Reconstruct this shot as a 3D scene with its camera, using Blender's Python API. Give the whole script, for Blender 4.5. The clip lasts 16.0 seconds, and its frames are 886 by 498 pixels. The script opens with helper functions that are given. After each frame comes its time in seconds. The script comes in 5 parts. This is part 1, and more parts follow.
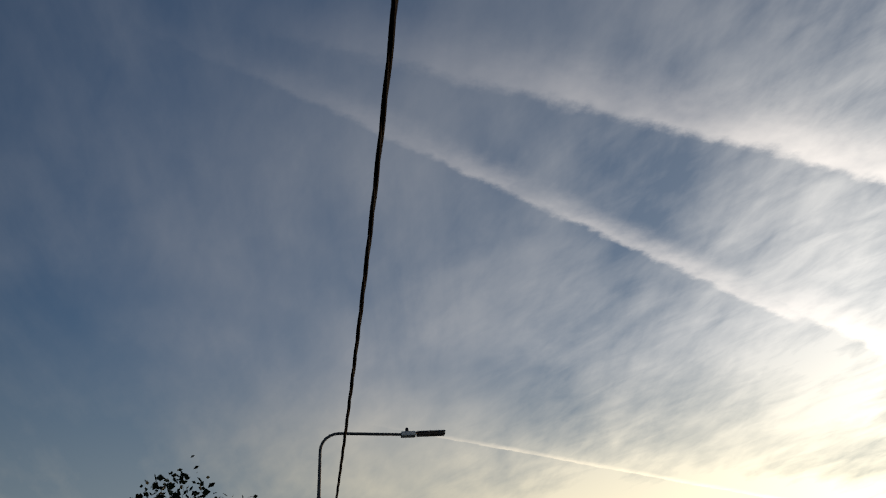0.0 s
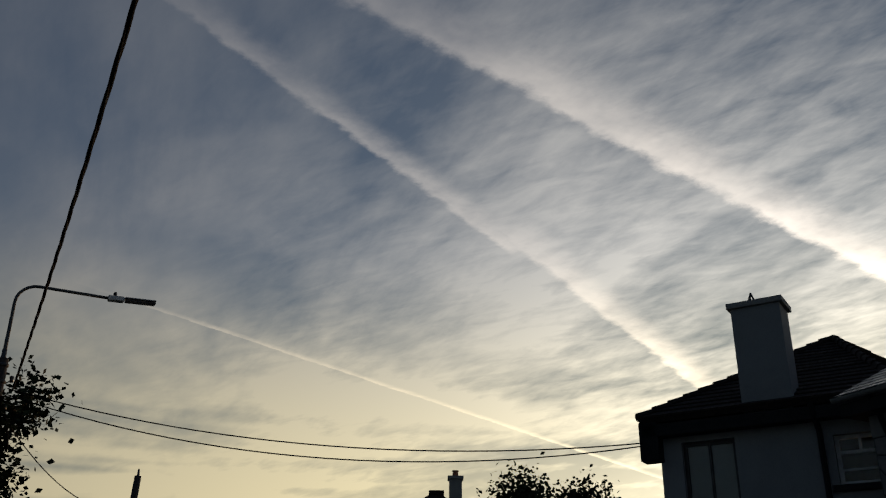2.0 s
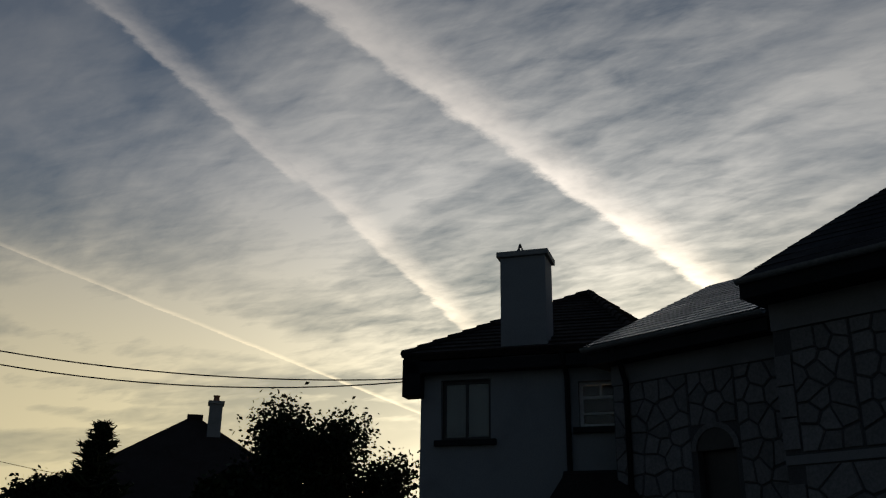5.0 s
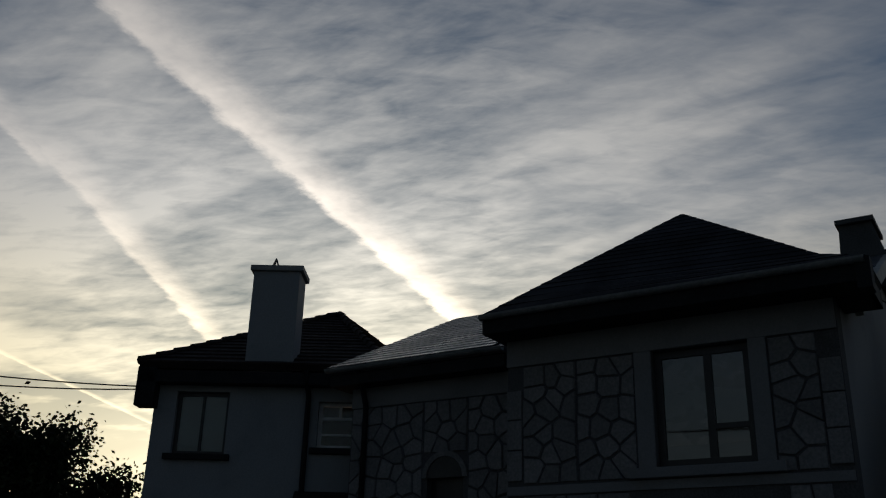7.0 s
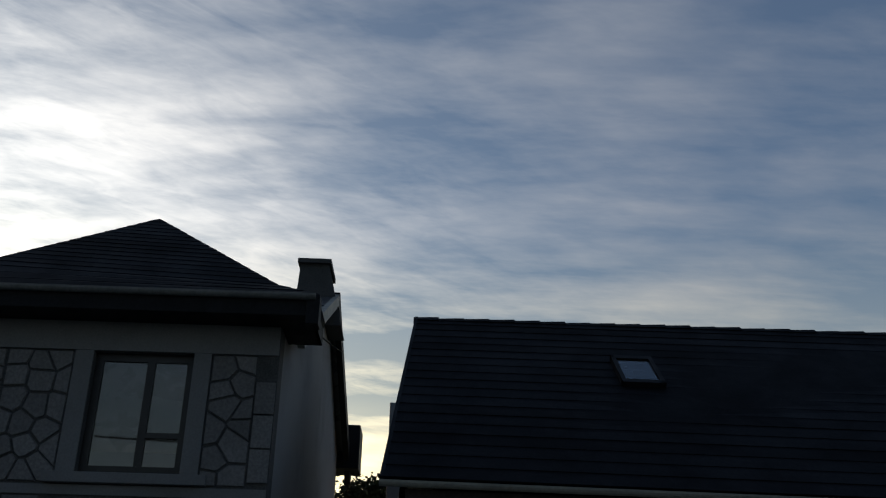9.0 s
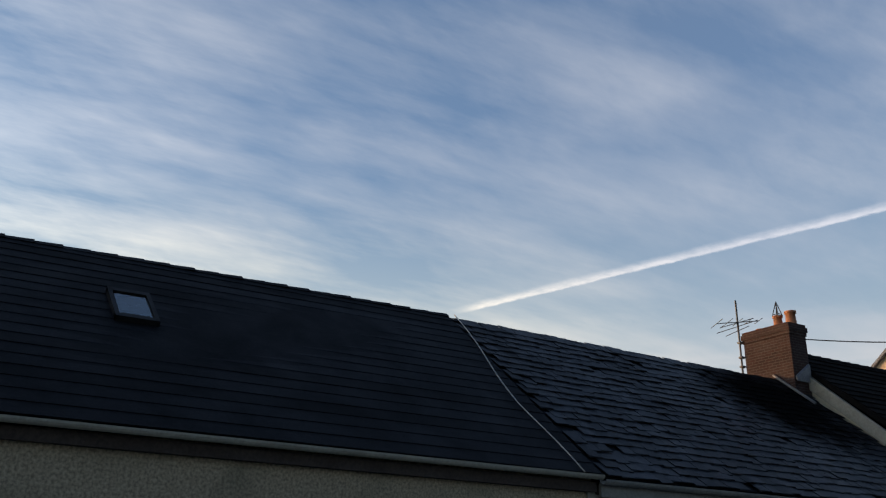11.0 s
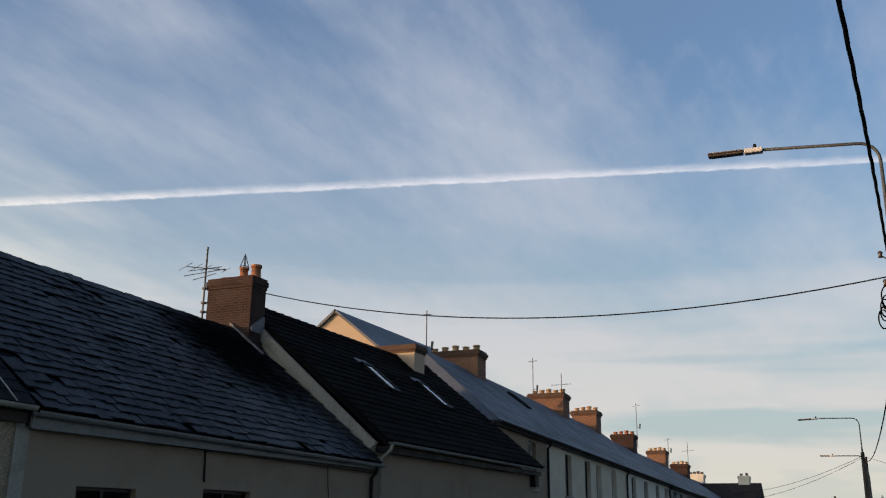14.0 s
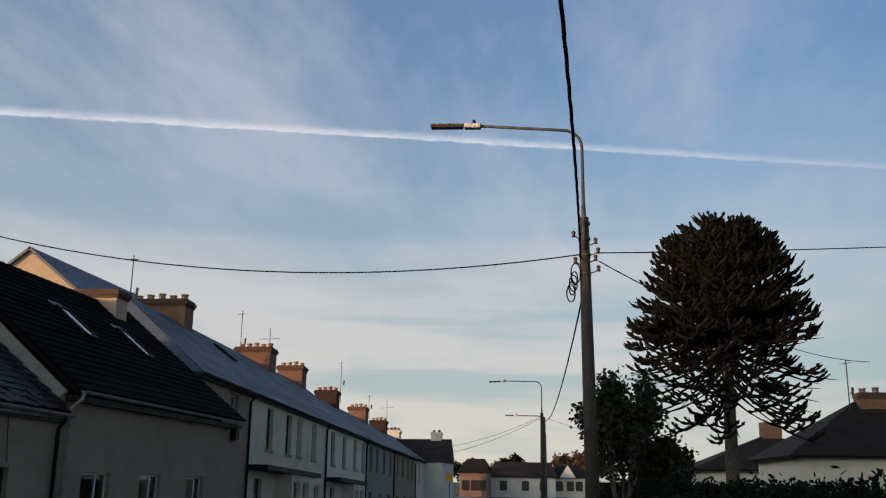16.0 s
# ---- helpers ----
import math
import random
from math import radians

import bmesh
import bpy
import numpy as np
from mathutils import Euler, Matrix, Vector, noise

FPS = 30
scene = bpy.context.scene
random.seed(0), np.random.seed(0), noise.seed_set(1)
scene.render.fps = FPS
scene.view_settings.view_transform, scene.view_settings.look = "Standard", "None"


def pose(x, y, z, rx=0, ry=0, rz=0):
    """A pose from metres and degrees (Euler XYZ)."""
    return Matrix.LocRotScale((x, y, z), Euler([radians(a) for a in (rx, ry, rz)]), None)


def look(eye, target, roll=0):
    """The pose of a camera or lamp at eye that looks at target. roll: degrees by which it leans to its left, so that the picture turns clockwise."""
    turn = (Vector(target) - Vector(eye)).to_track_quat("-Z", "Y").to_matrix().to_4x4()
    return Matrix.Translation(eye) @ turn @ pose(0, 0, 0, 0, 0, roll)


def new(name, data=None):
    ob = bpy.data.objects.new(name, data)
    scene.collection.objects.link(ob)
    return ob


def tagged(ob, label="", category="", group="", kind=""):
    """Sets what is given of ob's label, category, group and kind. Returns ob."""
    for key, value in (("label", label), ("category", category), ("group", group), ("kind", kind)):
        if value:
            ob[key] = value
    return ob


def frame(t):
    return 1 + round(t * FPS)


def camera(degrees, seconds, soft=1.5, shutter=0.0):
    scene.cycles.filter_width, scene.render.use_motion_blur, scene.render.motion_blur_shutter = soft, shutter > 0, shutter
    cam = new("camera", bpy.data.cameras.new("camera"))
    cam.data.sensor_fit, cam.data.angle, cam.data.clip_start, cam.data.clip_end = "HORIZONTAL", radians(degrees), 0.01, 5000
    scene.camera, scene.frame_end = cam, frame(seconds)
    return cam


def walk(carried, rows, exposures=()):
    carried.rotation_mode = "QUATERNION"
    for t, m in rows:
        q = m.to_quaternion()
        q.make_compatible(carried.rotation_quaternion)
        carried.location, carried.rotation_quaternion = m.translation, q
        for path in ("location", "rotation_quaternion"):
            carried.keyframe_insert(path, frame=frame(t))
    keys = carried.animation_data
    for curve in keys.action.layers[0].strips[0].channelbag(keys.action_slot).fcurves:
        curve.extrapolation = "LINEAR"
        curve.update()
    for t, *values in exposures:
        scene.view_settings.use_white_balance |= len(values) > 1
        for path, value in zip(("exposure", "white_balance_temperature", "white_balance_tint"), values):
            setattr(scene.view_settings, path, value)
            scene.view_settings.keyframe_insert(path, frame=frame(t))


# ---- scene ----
cam = camera(50.67, 16.0, soft=1.2)
EYE = Vector((0.0, 0.0, 2.0))
# seconds, heading (0 looks along the street), upward tilt, roll
TURNS = [
    (0.0, 170.34, 30.53, -2.46), (0.5, 166.69, 26.81, -0.4), (1.0, 159.82, 25.98, 0.08), (1.5, 155.47, 24.13, 0.12),
    (2.0, 152.63, 23.81, 0.42), (2.5, 150.11, 23.58, 0.07), (3.0, 148.34, 23.05, -0.43), (3.5, 147.94, 20.51, -0.39),
    (4.0, 144.8, 19.79, -0.52), (4.2, 142.83, 19.67, -0.2), (6.3, 132.46, 20.98, 0.75), (6.5, 130.37, 21.17, 0.74),
    (7.0, 122.49, 21.34, 1.56), (7.5, 114.07, 22.15, 1.25), (8.0, 105.91, 22.69, 1.33), (8.5, 96.88, 22.97, 1.5),
    (9.0, 88.57, 22.81, 1.44), (9.5, 80.06, 22.56, 1.53), (9.7, 76.42, 22.23, 1.6), (11.8, 46.79, 18.75, 0.13),
    (12.0, 44.0, 18.76, 0.44), (12.5, 37.99, 19.03, 1.08), (13.0, 33.06, 17.37, 0.6), (13.5, 28.95, 17.02, 0.42),
    (14.0, 24.59, 16.43, 0.63), (14.5, 20.22, 16.0, 0.37), (15.0, 16.07, 14.54, 0.79), (15.5, 10.87, 14.18, 0.67),
    (16.0, 6.82, 13.95, 0.71)]
ROWS = []
for sec, head, tilt, roll in TURNS:
    a, e = radians(head), radians(tilt)
    way = Vector((-math.sin(a) * math.cos(e), math.cos(a) * math.cos(e), math.sin(e)))
    ROWS.append((sec, look(EYE, EYE + way, roll)))
walk(cam, ROWS, exposures=[(0.0, -0.58), (0.5, -0.95), (1.5, -1.3), (3.5, -1.45), (4.2, -1.5), (6.3, -1.52), (7.5, -1.12), (8.0, -0.84), (8.5, -0.5), (9.0, -0.12), (9.7, 0.28), (11.8, 0.78), (16.0, 0.6)])

# ---- light: low sun behind the houses, thin high cloud with vapour trails ----
SUN_AZ, SUN_EL = 128.0, 3.4
sa, se = radians(SUN_AZ), radians(SUN_EL)
SUN_WAY = Vector((-math.sin(sa) * math.cos(se), math.cos(sa) * math.cos(se), math.sin(se)))
sun_data = bpy.data.lights.new("sun", "SUN")
sun_data.energy, sun_data.angle, sun_data.color = 1.75, radians(0.6), (1.0, 0.52, 0.24)
sun = new("sun", sun_data)
sun.matrix_world = look(SUN_WAY * 200, (0, 0, 0))

world = bpy.data.worlds.new("evening_sky")
scene.world = world
world.use_nodes = True
wt = world.node_tree
wt.nodes.clear()


class Net:
    """Short calls for shader arithmetic in one node tree."""

    def __init__(self, tree):
        self.tree = tree

    def put(self, sock, value):
        if isinstance(value, bpy.types.NodeSocket):
            self.tree.links.new(value, sock)
        elif isinstance(value, (tuple, list)) and len(value) == 3 and sock.type == "RGBA":
            sock.default_value = (*value, 1)
        else:
            sock.default_value = value

    def math(self, op, a, b=0.0, c=0.0, clamp=False):
        n = self.tree.nodes.new("ShaderNodeMath")
        n.operation, n.use_clamp = op, clamp
        for k, v in enumerate((a, b, c)):
            self.put(n.inputs[k], v)
        return n.outputs[0]

    def vec(self, op, a, b=(0, 0, 0)):
        n = self.tree.nodes.new("ShaderNodeVectorMath")
        n.operation = op
        self.put(n.inputs[0], a)
        self.put(n.inputs[1], b)
        return n.outputs["Value"] if op in ("DOT_PRODUCT", "LENGTH") else n.outputs[0]

    def xyz(self, v):
        n = self.tree.nodes.new("ShaderNodeSeparateXYZ")
        self.put(n.inputs[0], v)
        return n.outputs

    def join(self, x, y, z):
        n = self.tree.nodes.new("ShaderNodeCombineXYZ")
        for k, v in enumerate((x, y, z)):
            self.put(n.inputs[k], v)
        return n.outputs[0]

    def noise(self, v, scale, detail=4.0, rough=0.55, warp=0.0):
        n = self.tree.nodes.new("ShaderNodeTexNoise")
        self.put(n.inputs["Vector"], v)
        for key, value in (("Scale", scale), ("Detail", detail), ("Roughness", rough), ("Distortion", warp)):
            self.put(n.inputs[key], value)
        return n.outputs[0]

    def span(self, v, a, b, lo=0.0, hi=1.0):
        n = self.tree.nodes.new("ShaderNodeMapRange")
        n.interpolation_type = "SMOOTHSTEP"
        for k, value in enumerate((v, a, b, lo, hi)):
            self.put(n.inputs[k], value)
        return n.outputs[0]

    def mix(self, fac, a, b, blend="MIX"):
        n = self.tree.nodes.new("ShaderNodeMix")
        n.data_type, n.blend_type = "RGBA", blend
        self.put(n.inputs[0], fac)
        self.put(n.inputs[6], a)
        self.put(n.inputs[7], b)
        return n.outputs[2]


w = Net(wt)
sky = wt.nodes.new("ShaderNodeTexSky")
sky.sky_type, sky.sun_disc = "NISHITA", False
sky.sun_elevation, sky.sun_rotation = se, -sa
sky.air_density, sky.dust_density, sky.ozone_density = 1.0, 1.2, 2.0
coord = wt.nodes.new("ShaderNodeTexCoord")
way_s = w.xyz(coord.outputs["Generated"])
up = w.math("MAXIMUM", way_s[2], 0.03)
px, py = w.math("DIVIDE", way_s[0], up), w.math("DIVIDE", way_s[1], up)
plane = w.join(px, py, 0.0)
near_sun = w.math("MAXIMUM", w.vec("DOT_PRODUCT", coord.outputs["Generated"], tuple(SUN_WAY)), 0.0)
glow = w.math("POWER", near_sun, 6.5)
core = w.math("POWER", near_sun, 26.0)
# softened plane for the cloud field, so that it does not shred towards the horizon
soft_up = w.math("ADD", w.math("MAXIMUM", way_s[2], 0.0), 0.16)
cx, cy = w.math("DIVIDE", way_s[0], soft_up), w.math("DIVIDE", way_s[1], soft_up)


def turned(deg, sx, sy):
    """Cloud coordinates turned by deg and stretched."""
    c, s = math.cos(radians(deg)), math.sin(radians(deg))
    u = w.math("ADD", w.math("MULTIPLY", cx, c), w.math("MULTIPLY", cy, s))
    v = w.math("SUBTRACT", w.math("MULTIPLY", cy, c), w.math("MULTIPLY", cx, s))
    return w.join(w.math("MULTIPLY", u, sx), w.math("MULTIPLY", v, sy), 0.0)


broad = w.noise(turned(85, 0.6, 1.0), 1.0, 3.0, 0.5, 0.15)
streak = w.noise(turned(82, 0.6, 2.4), 1.7, 6.0, 0.58, 0.15)
ripple = w.noise(turned(104, 1.0, 2.2), 8.0, 5.0, 0.6, 0.25)
bands = w.span(w.noise(w.join(way_s[0], way_s[1], w.math("MULTIPLY", way_s[2], 15.0)), 1.5, 3.0, 0.45), 0.34, 0.64)
low = w.span(way_s[2], 0.08, 0.32, 1.0, 0.0)
sheet = w.math("ADD", w.math("MULTIPLY", broad, 0.55), w.math("MULTIPLY", streak, 0.42))
sheet = w.math("ADD", w.math("MULTIPLY", sheet, w.math("SUBTRACT", 1.0, w.math("MULTIPLY", low, 0.6))), w.math("MULTIPLY", w.math("MULTIPLY", bands, low), 0.66))
sheet = w.math("ADD", sheet, w.math("MULTIPLY", w.math("SUBTRACT", ripple, 0.5), w.math("ADD", 0.11, w.math("MULTIPLY", glow, 0.36))))
sheet = w.math("ADD", sheet, w.math("MULTIPLY", glow, 0.13))
# the sheet thins out overhead and to the east
thin = w.math("MULTIPLY", w.span(way_s[0], -0.1, 0.6, 1.0, 0.25), w.span(way_s[2], 0.6, 0.9, 1.0, 0.35))
haze = w.math("MULTIPLY", w.span(way_s[2], 0.03, 0.36, 1.0, 0.0), w.math("POWER", near_sun, 1.5))
cover = w.math("MULTIPLY", w.span(sheet, 0.28, 0.74), thin)
gaps = w.noise(turned(60, 0.8, 1.1), 1.9, 3.0, 0.5, 0.3)
cover = w.math("MULTIPLY", cover, w.span(gaps, 0.36, 0.56, 0.66, 1.0))
# drawn-out fibres, and rows of small mackerel cloud above the sunset
fibre = w.noise(turned(89, 0.5, 3.2), 2.4, 5.0, 0.56, 0.4)
mackerel = w.noise(turned(122, 0.9, 2.4), 8.5, 5.0, 0.58, 0.7)
cover = w.math("ADD", cover, w.math("MULTIPLY", w.math("SUBTRACT", fibre, 0.5), w.span(way_s[0], -0.9, -0.35, 0.55, 0.08)))
flock = w.math("MULTIPLY", w.span(near_sun, 0.62, 0.86), w.span(streak, 0.3, 0.6, 0.35, 1.0))
cover = w.math("ADD", cover, w.math("MULTIPLY", w.math("SUBTRACT", mackerel, 0.5), w.math("MULTIPLY", flock, 0.7)))
# clear lanes and thicker banks of the sheet: heading, height, breadth, thickness
BANKS = [(162, 28, 0.20, -0.34), (165, 24, 0.13, -0.10), (150, 36, 0.15, 0.06), (126, 36, 0.20, -0.10), (123, 28, 0.09, -0.10),
         (90, 25, 0.26, -0.22), (45, 14, 0.26, 0.24), (24, 11, 0.25, 0.14), (60, 33, 0.24, -0.10), (106, 28, 0.21, 0.34), (82, 36, 0.2, 0.12),
         (178, 29, 0.24, 0.30), (162, 13, 0.30, 0.27), (157, 6, 0.18, 0.4), (144, 20, 0.16, 0.10)]
for head_b, high_b, wide_b, thick_b in BANKS:
    ab, eb = radians(head_b), radians(high_b)
    mid_b = (-math.sin(ab) * math.cos(eb), math.cos(ab) * math.cos(eb), math.sin(eb))
    off_b = w.vec("LENGTH", w.vec("SUBTRACT", coord.outputs["Generated"], mid_b))
    off_b = w.math("ADD", off_b, w.math("MULTIPLY", w.math("SUBTRACT", streak, 0.5), wide_b * 0.9))
    cover = w.math("ADD", cover, w.span(off_b, wide_b * 0.25, wide_b * 1.35, thick_b, 0.0))
cover = w.math("MAXIMUM", w.math("MINIMUM", cover, 1.0), w.math("MULTIPLY", thin, 0.2))
cover = w.math("MAXIMUM", cover, w.math("MULTIPLY", haze, w.math("ADD", 0.72, w.math("MULTIPLY", streak, 0.5)), clamp=True))


def trail(u0, v0, u1, v1, width, strength, soft0, soft1, wide0=1.0, side=0.5):
    """A vapour trail: a straight line on the cloud plane, crisp on one side and fraying on the other."""
    length = math.hypot(u1 - u0, v1 - v0)
    dx, dy = (u1 - u0) / length, (v1 - v0) / length
    ru, rv = w.math("SUBTRACT", px, u0), w.math("SUBTRACT", py, v0)
    along = w.math("ADD", w.math("MULTIPLY", ru, dx), w.math("MULTIPLY", rv, dy))
    across = w.math("SUBTRACT", w.math("MULTIPLY", rv, dx), w.math("MULTIPLY", ru, dy))
    rag = w.noise(plane, 0.9 / width, 5.0, 0.68)
    wob = w.noise(plane, 0.16 / width, 2.0, 0.5)
    across = w.math("ADD", across, w.math("MULTIPLY", w.math("SUBTRACT", rag, 0.5), width * 0.9))
    across = w.math("ADD", across, w.math("MULTIPLY", w.math("SUBTRACT", wob, 0.5), width * 0.5))
    taper = w.span(along, 0.0, length, wide0, 1.0)
    dist = w.math("DIVIDE", across, w.math("MULTIPLY", taper, width))
    crisp = w.span(dist, -0.6, -0.2) if side > 0 else w.span(dist, 0.2, 0.6, 1.0, 0.0)
    fray = w.span(dist, -0.4, 1.3, 1.0, 0.0) if side > 0 else w.span(dist, -1.3, 0.4)
    ends = w.math("MULTIPLY", w.span(along, -soft0, soft0, 0.0, 1.0), w.span(along, length - soft1, length + soft1, 1.0, 0.0))
    lump = w.span(w.noise(plane, 0.35 / width, 4.0, 0.65), 0.25, 0.7, 0.45, 1.0)
    return w.math("MULTIPLY", w.math("MULTIPLY", w.math("MULTIPLY", crisp, fray), ends), w.math("MULTIPLY", lump, strength))


trails = [
    trail(-0.45, -1.145, -3.9, -1.965, 0.112, 0.95, 0.7, 0.4, 0.85, -1),
    trail(-0.10, -1.26, -1.22, -1.93, 0.06, 0.58, 0.5, 0.05, 0.8, -1),
    trail(-1.12, -1.82, -3.2, -3.09, 0.085, 0.62, 0.2, 0.3, 0.9, -1),
    trail(-0.42, -2.82, -3.8, -4.40, 0.036, 0.6, 0.3, 0.6, 0.7, -1),
    trail(-2.85, 1.965, 0.6, 2.88, 0.044, 0.9, 0.12, 1.6, 1.3, -1),
]
line = trails[0]
for one in trails[1:]:
    line = w.math("MAXIMUM", line, one)
air = w.vec("MULTIPLY", sky.outputs[0], w.mix(near_sun, (0.118, 0.172, 0.232), (0.075, 0.122, 0.165)))
# the clear sky falls off towards the east, away from the sunset
east = w.span(way_s[0], 0.12, 0.75, 1.0, 0.5)
air = w.vec("MULTIPLY", air, w.join(east, east, east))
air = w.mix(w.span(way_s[2], 0.03, 0.48, 0.85, 0.0), air, w.mix(east, (0.16, 0.19, 0.22), (0.29, 0.345, 0.355)))
warm_low = w.span(way_s[2], 0.05, 0.42, 1.0, 0.0)
lit = w.mix(w.math("POWER", near_sun, 5.2), (0.35, 0.371, 0.42), (2.12, 2.06, 1.94))
lit = w.mix(w.math("MULTIPLY", warm_low, w.math("MULTIPLY", w.math("POWER", near_sun, 1.2), 1.0)), lit, (3.2, 2.66, 1.38))
cream = w.math("MULTIPLY", w.span(way_s[2], 0.08, 0.34, 1.0, 0.0), w.math("SUBTRACT", 1.0, near_sun))
lit = w.mix(cream, lit, (0.445, 0.425, 0.41))
rim = w.span(way_s[2], -0.02, 0.13, 0.75, 0.0)
lit = w.mix(w.math("MULTIPLY", rim, w.math("SUBTRACT", 1.0, near_sun)), lit, (0.50, 0.455, 0.35))
lit = w.vec("ADD", lit, w.vec("MULTIPLY", (3.0, 2.75, 2.3), w.join(core, core, core)))
shade = w.mix(w.math("MULTIPLY", cover, 0.85), air, lit)
trail_col = w.vec("MULTIPLY", lit, (1.5, 1.41, 1.34))
shade = w.mix(line, shade, trail_col)
back = wt.nodes.new("ShaderNodeBackground")
w.put(back.inputs["Color"], shade)
back.inputs["Strength"].default_value = 1.0
out_w = wt.nodes.new("ShaderNodeOutputWorld")
wt.links.new(back.outputs[0], out_w.inputs["Surface"])

# ---- materials ----
def surface(name, base, rough=0.8, grain=30.0, vary=0.25, patch=1.2, blotch=0.25, bump=0.25, metal=0.0, tint=None, each=0.0, spec=0.5):
    """A painted or mineral surface: fine grain, broad stains and a little relief."""
    m = bpy.data.materials.new(name)
    m.use_nodes = True
    n = Net(m.node_tree)
    bsdf = m.node_tree.nodes["Principled BSDF"]
    tc = m.node_tree.nodes.new("ShaderNodeTexCoord").outputs["Object"]
    geo = m.node_tree.nodes.new("ShaderNodeNewGeometry").outputs["Position"]
    fine, wide = n.noise(geo, grain, 5.0, 0.6), n.noise(geo, patch, 4.0, 0.6, 0.4)
    col = n.mix(n.span(fine, 0.3, 0.7), tuple(c * (1 - vary) for c in base), tuple(min(1, c * (1 + vary)) for c in base))
    dirt = tint or tuple(c * 0.45 for c in base)
    col = n.mix(n.math("MULTIPLY", n.span(wide, 0.45, 0.75), blotch), col, dirt)
    if each:
        info = m.node_tree.nodes.new("ShaderNodeObjectInfo").outputs["Random"]
        isle = m.node_tree.nodes.new("ShaderNodeNewGeometry").outputs["Random Per Island"]
        r = n.math("FRACT", n.math("ADD", info, isle))
        col = n.mix(1.0, col, n.join(*[n.span(r, 0.0, 1.0, 1 - each, 1 + each)] * 3), "MULTIPLY")
    n.put(bsdf.inputs["Base Color"], col)
    n.put(bsdf.inputs["Roughness"], n.span(wide, 0.2, 0.8, max(0.02, rough - 0.1), min(1.0, rough + 0.1)))
    bsdf.inputs["Metallic"].default_value = metal
    bsdf.inputs["Specular IOR Level"].default_value = spec
    if bump:
        b = m.node_tree.nodes.new("ShaderNodeBump")
        b.inputs["Strength"].default_value, b.inputs["Distance"].default_value = bump, 0.01
        n.put(b.inputs["Height"], n.math("ADD", fine, n.math("MULTIPLY", wide, 0.6)))
        m.node_tree.links.new(b.outputs[0], bsdf.inputs["Normal"])
    return m


ASPHALT = surface("asphalt", (0.05, 0.05, 0.052), 0.85, 60, 0.4, 0.5, 0.3, 0.4)
CONCRETE = surface("concrete", (0.3, 0.29, 0.27), 0.85, 40, 0.2, 0.8, 0.35, 0.3)
GRASS_SOIL = surface("grass_soil", (0.05, 0.075, 0.03), 0.95, 12, 0.5, 0.3, 0.4, 0.6)
ROUGHCAST = surface("roughcast", (0.35, 0.285, 0.2), 0.95, 26, 0.4, 1.1, 0.6, 1.0, tint=(0.15, 0.14, 0.10))
BEIGE_WALL = surface("beige_render", (0.30, 0.235, 0.17), 0.9, 35, 0.1, 0.9, 0.3, 0.25)
CREAM_WALL = surface("cream_render", (0.64, 0.58, 0.46), 0.9, 35, 0.08, 0.9, 0.3, 0.25)
WHITE_WALL = surface("white_render", (0.70, 0.67, 0.59), 0.9, 35, 0.08, 0.9, 0.3, 0.25)
GREY_WALL = surface("grey_render", (0.26, 0.26, 0.25), 0.9, 35, 0.1, 0.9, 0.3, 0.25)
BAND_WALL = surface("grey_band_render", (0.21, 0.205, 0.2), 0.9, 40, 0.08, 0.8, 0.3, 0.3)
PALE_WALL = surface("pale_render", (0.265, 0.268, 0.268), 0.9, 40, 0.08, 0.8, 0.3, 0.3)
TAN_WALL = surface("tan_render", (0.55, 0.42, 0.30), 0.9, 40, 0.08, 0.8, 0.3, 0.3)
STONE = surface("cladding_stone", (0.19, 0.18, 0.172), 0.85, 25, 0.2, 2.0, 0.25, 0.5, each=0.14)
MORTAR = surface("dark_mortar", (0.085, 0.083, 0.08), 0.95, 40, 0.25, 2.0, 0.3, 0.3)
# red brick taken far down in colour, standing in for shade on the near stack
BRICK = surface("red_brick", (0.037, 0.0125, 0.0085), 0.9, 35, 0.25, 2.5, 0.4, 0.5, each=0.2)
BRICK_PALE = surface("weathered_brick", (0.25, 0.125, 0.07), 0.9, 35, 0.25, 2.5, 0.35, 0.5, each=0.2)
SOOTY = surface("sooty_masonry", (0.10, 0.058, 0.04), 0.92, 30, 0.25, 2.5, 0.5, 0.5)
TERRACOTTA = surface("terracotta", (0.40, 0.17, 0.09), 0.85, 30, 0.15, 3.0, 0.35, 0.3)
CLAY_PALE = surface("buff_clay", (0.50, 0.34, 0.20), 0.85, 30, 0.15, 3.0, 0.35, 0.3)
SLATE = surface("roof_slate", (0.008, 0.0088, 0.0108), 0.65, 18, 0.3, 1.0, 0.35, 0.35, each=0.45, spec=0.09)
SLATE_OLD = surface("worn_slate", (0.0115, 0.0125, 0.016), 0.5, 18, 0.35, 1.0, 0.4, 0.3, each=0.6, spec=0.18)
SLATE_BLUE = surface("blue_grey_slate", (0.085, 0.098, 0.125), 0.6, 14, 0.3, 0.5, 0.5, 0.35, tint=(0.04, 0.045, 0.05), each=0.25)
TILE = surface("dark_concrete_tile", (0.0085, 0.008, 0.008), 0.95, 20, 0.3, 1.2, 0.3, 0.4, each=0.25, spec=0.03)
TILE_BROWN = surface("brown_roof_tile", (0.03, 0.022, 0.019), 0.9, 20, 0.3, 1.2, 0.3, 0.4, each=0.25, spec=0.2)
TILE_PALE = surface("grey_roof_tile", (0.09, 0.09, 0.095), 0.3, 20, 0.25, 1.2, 0.3, 0.08, each=0.2)
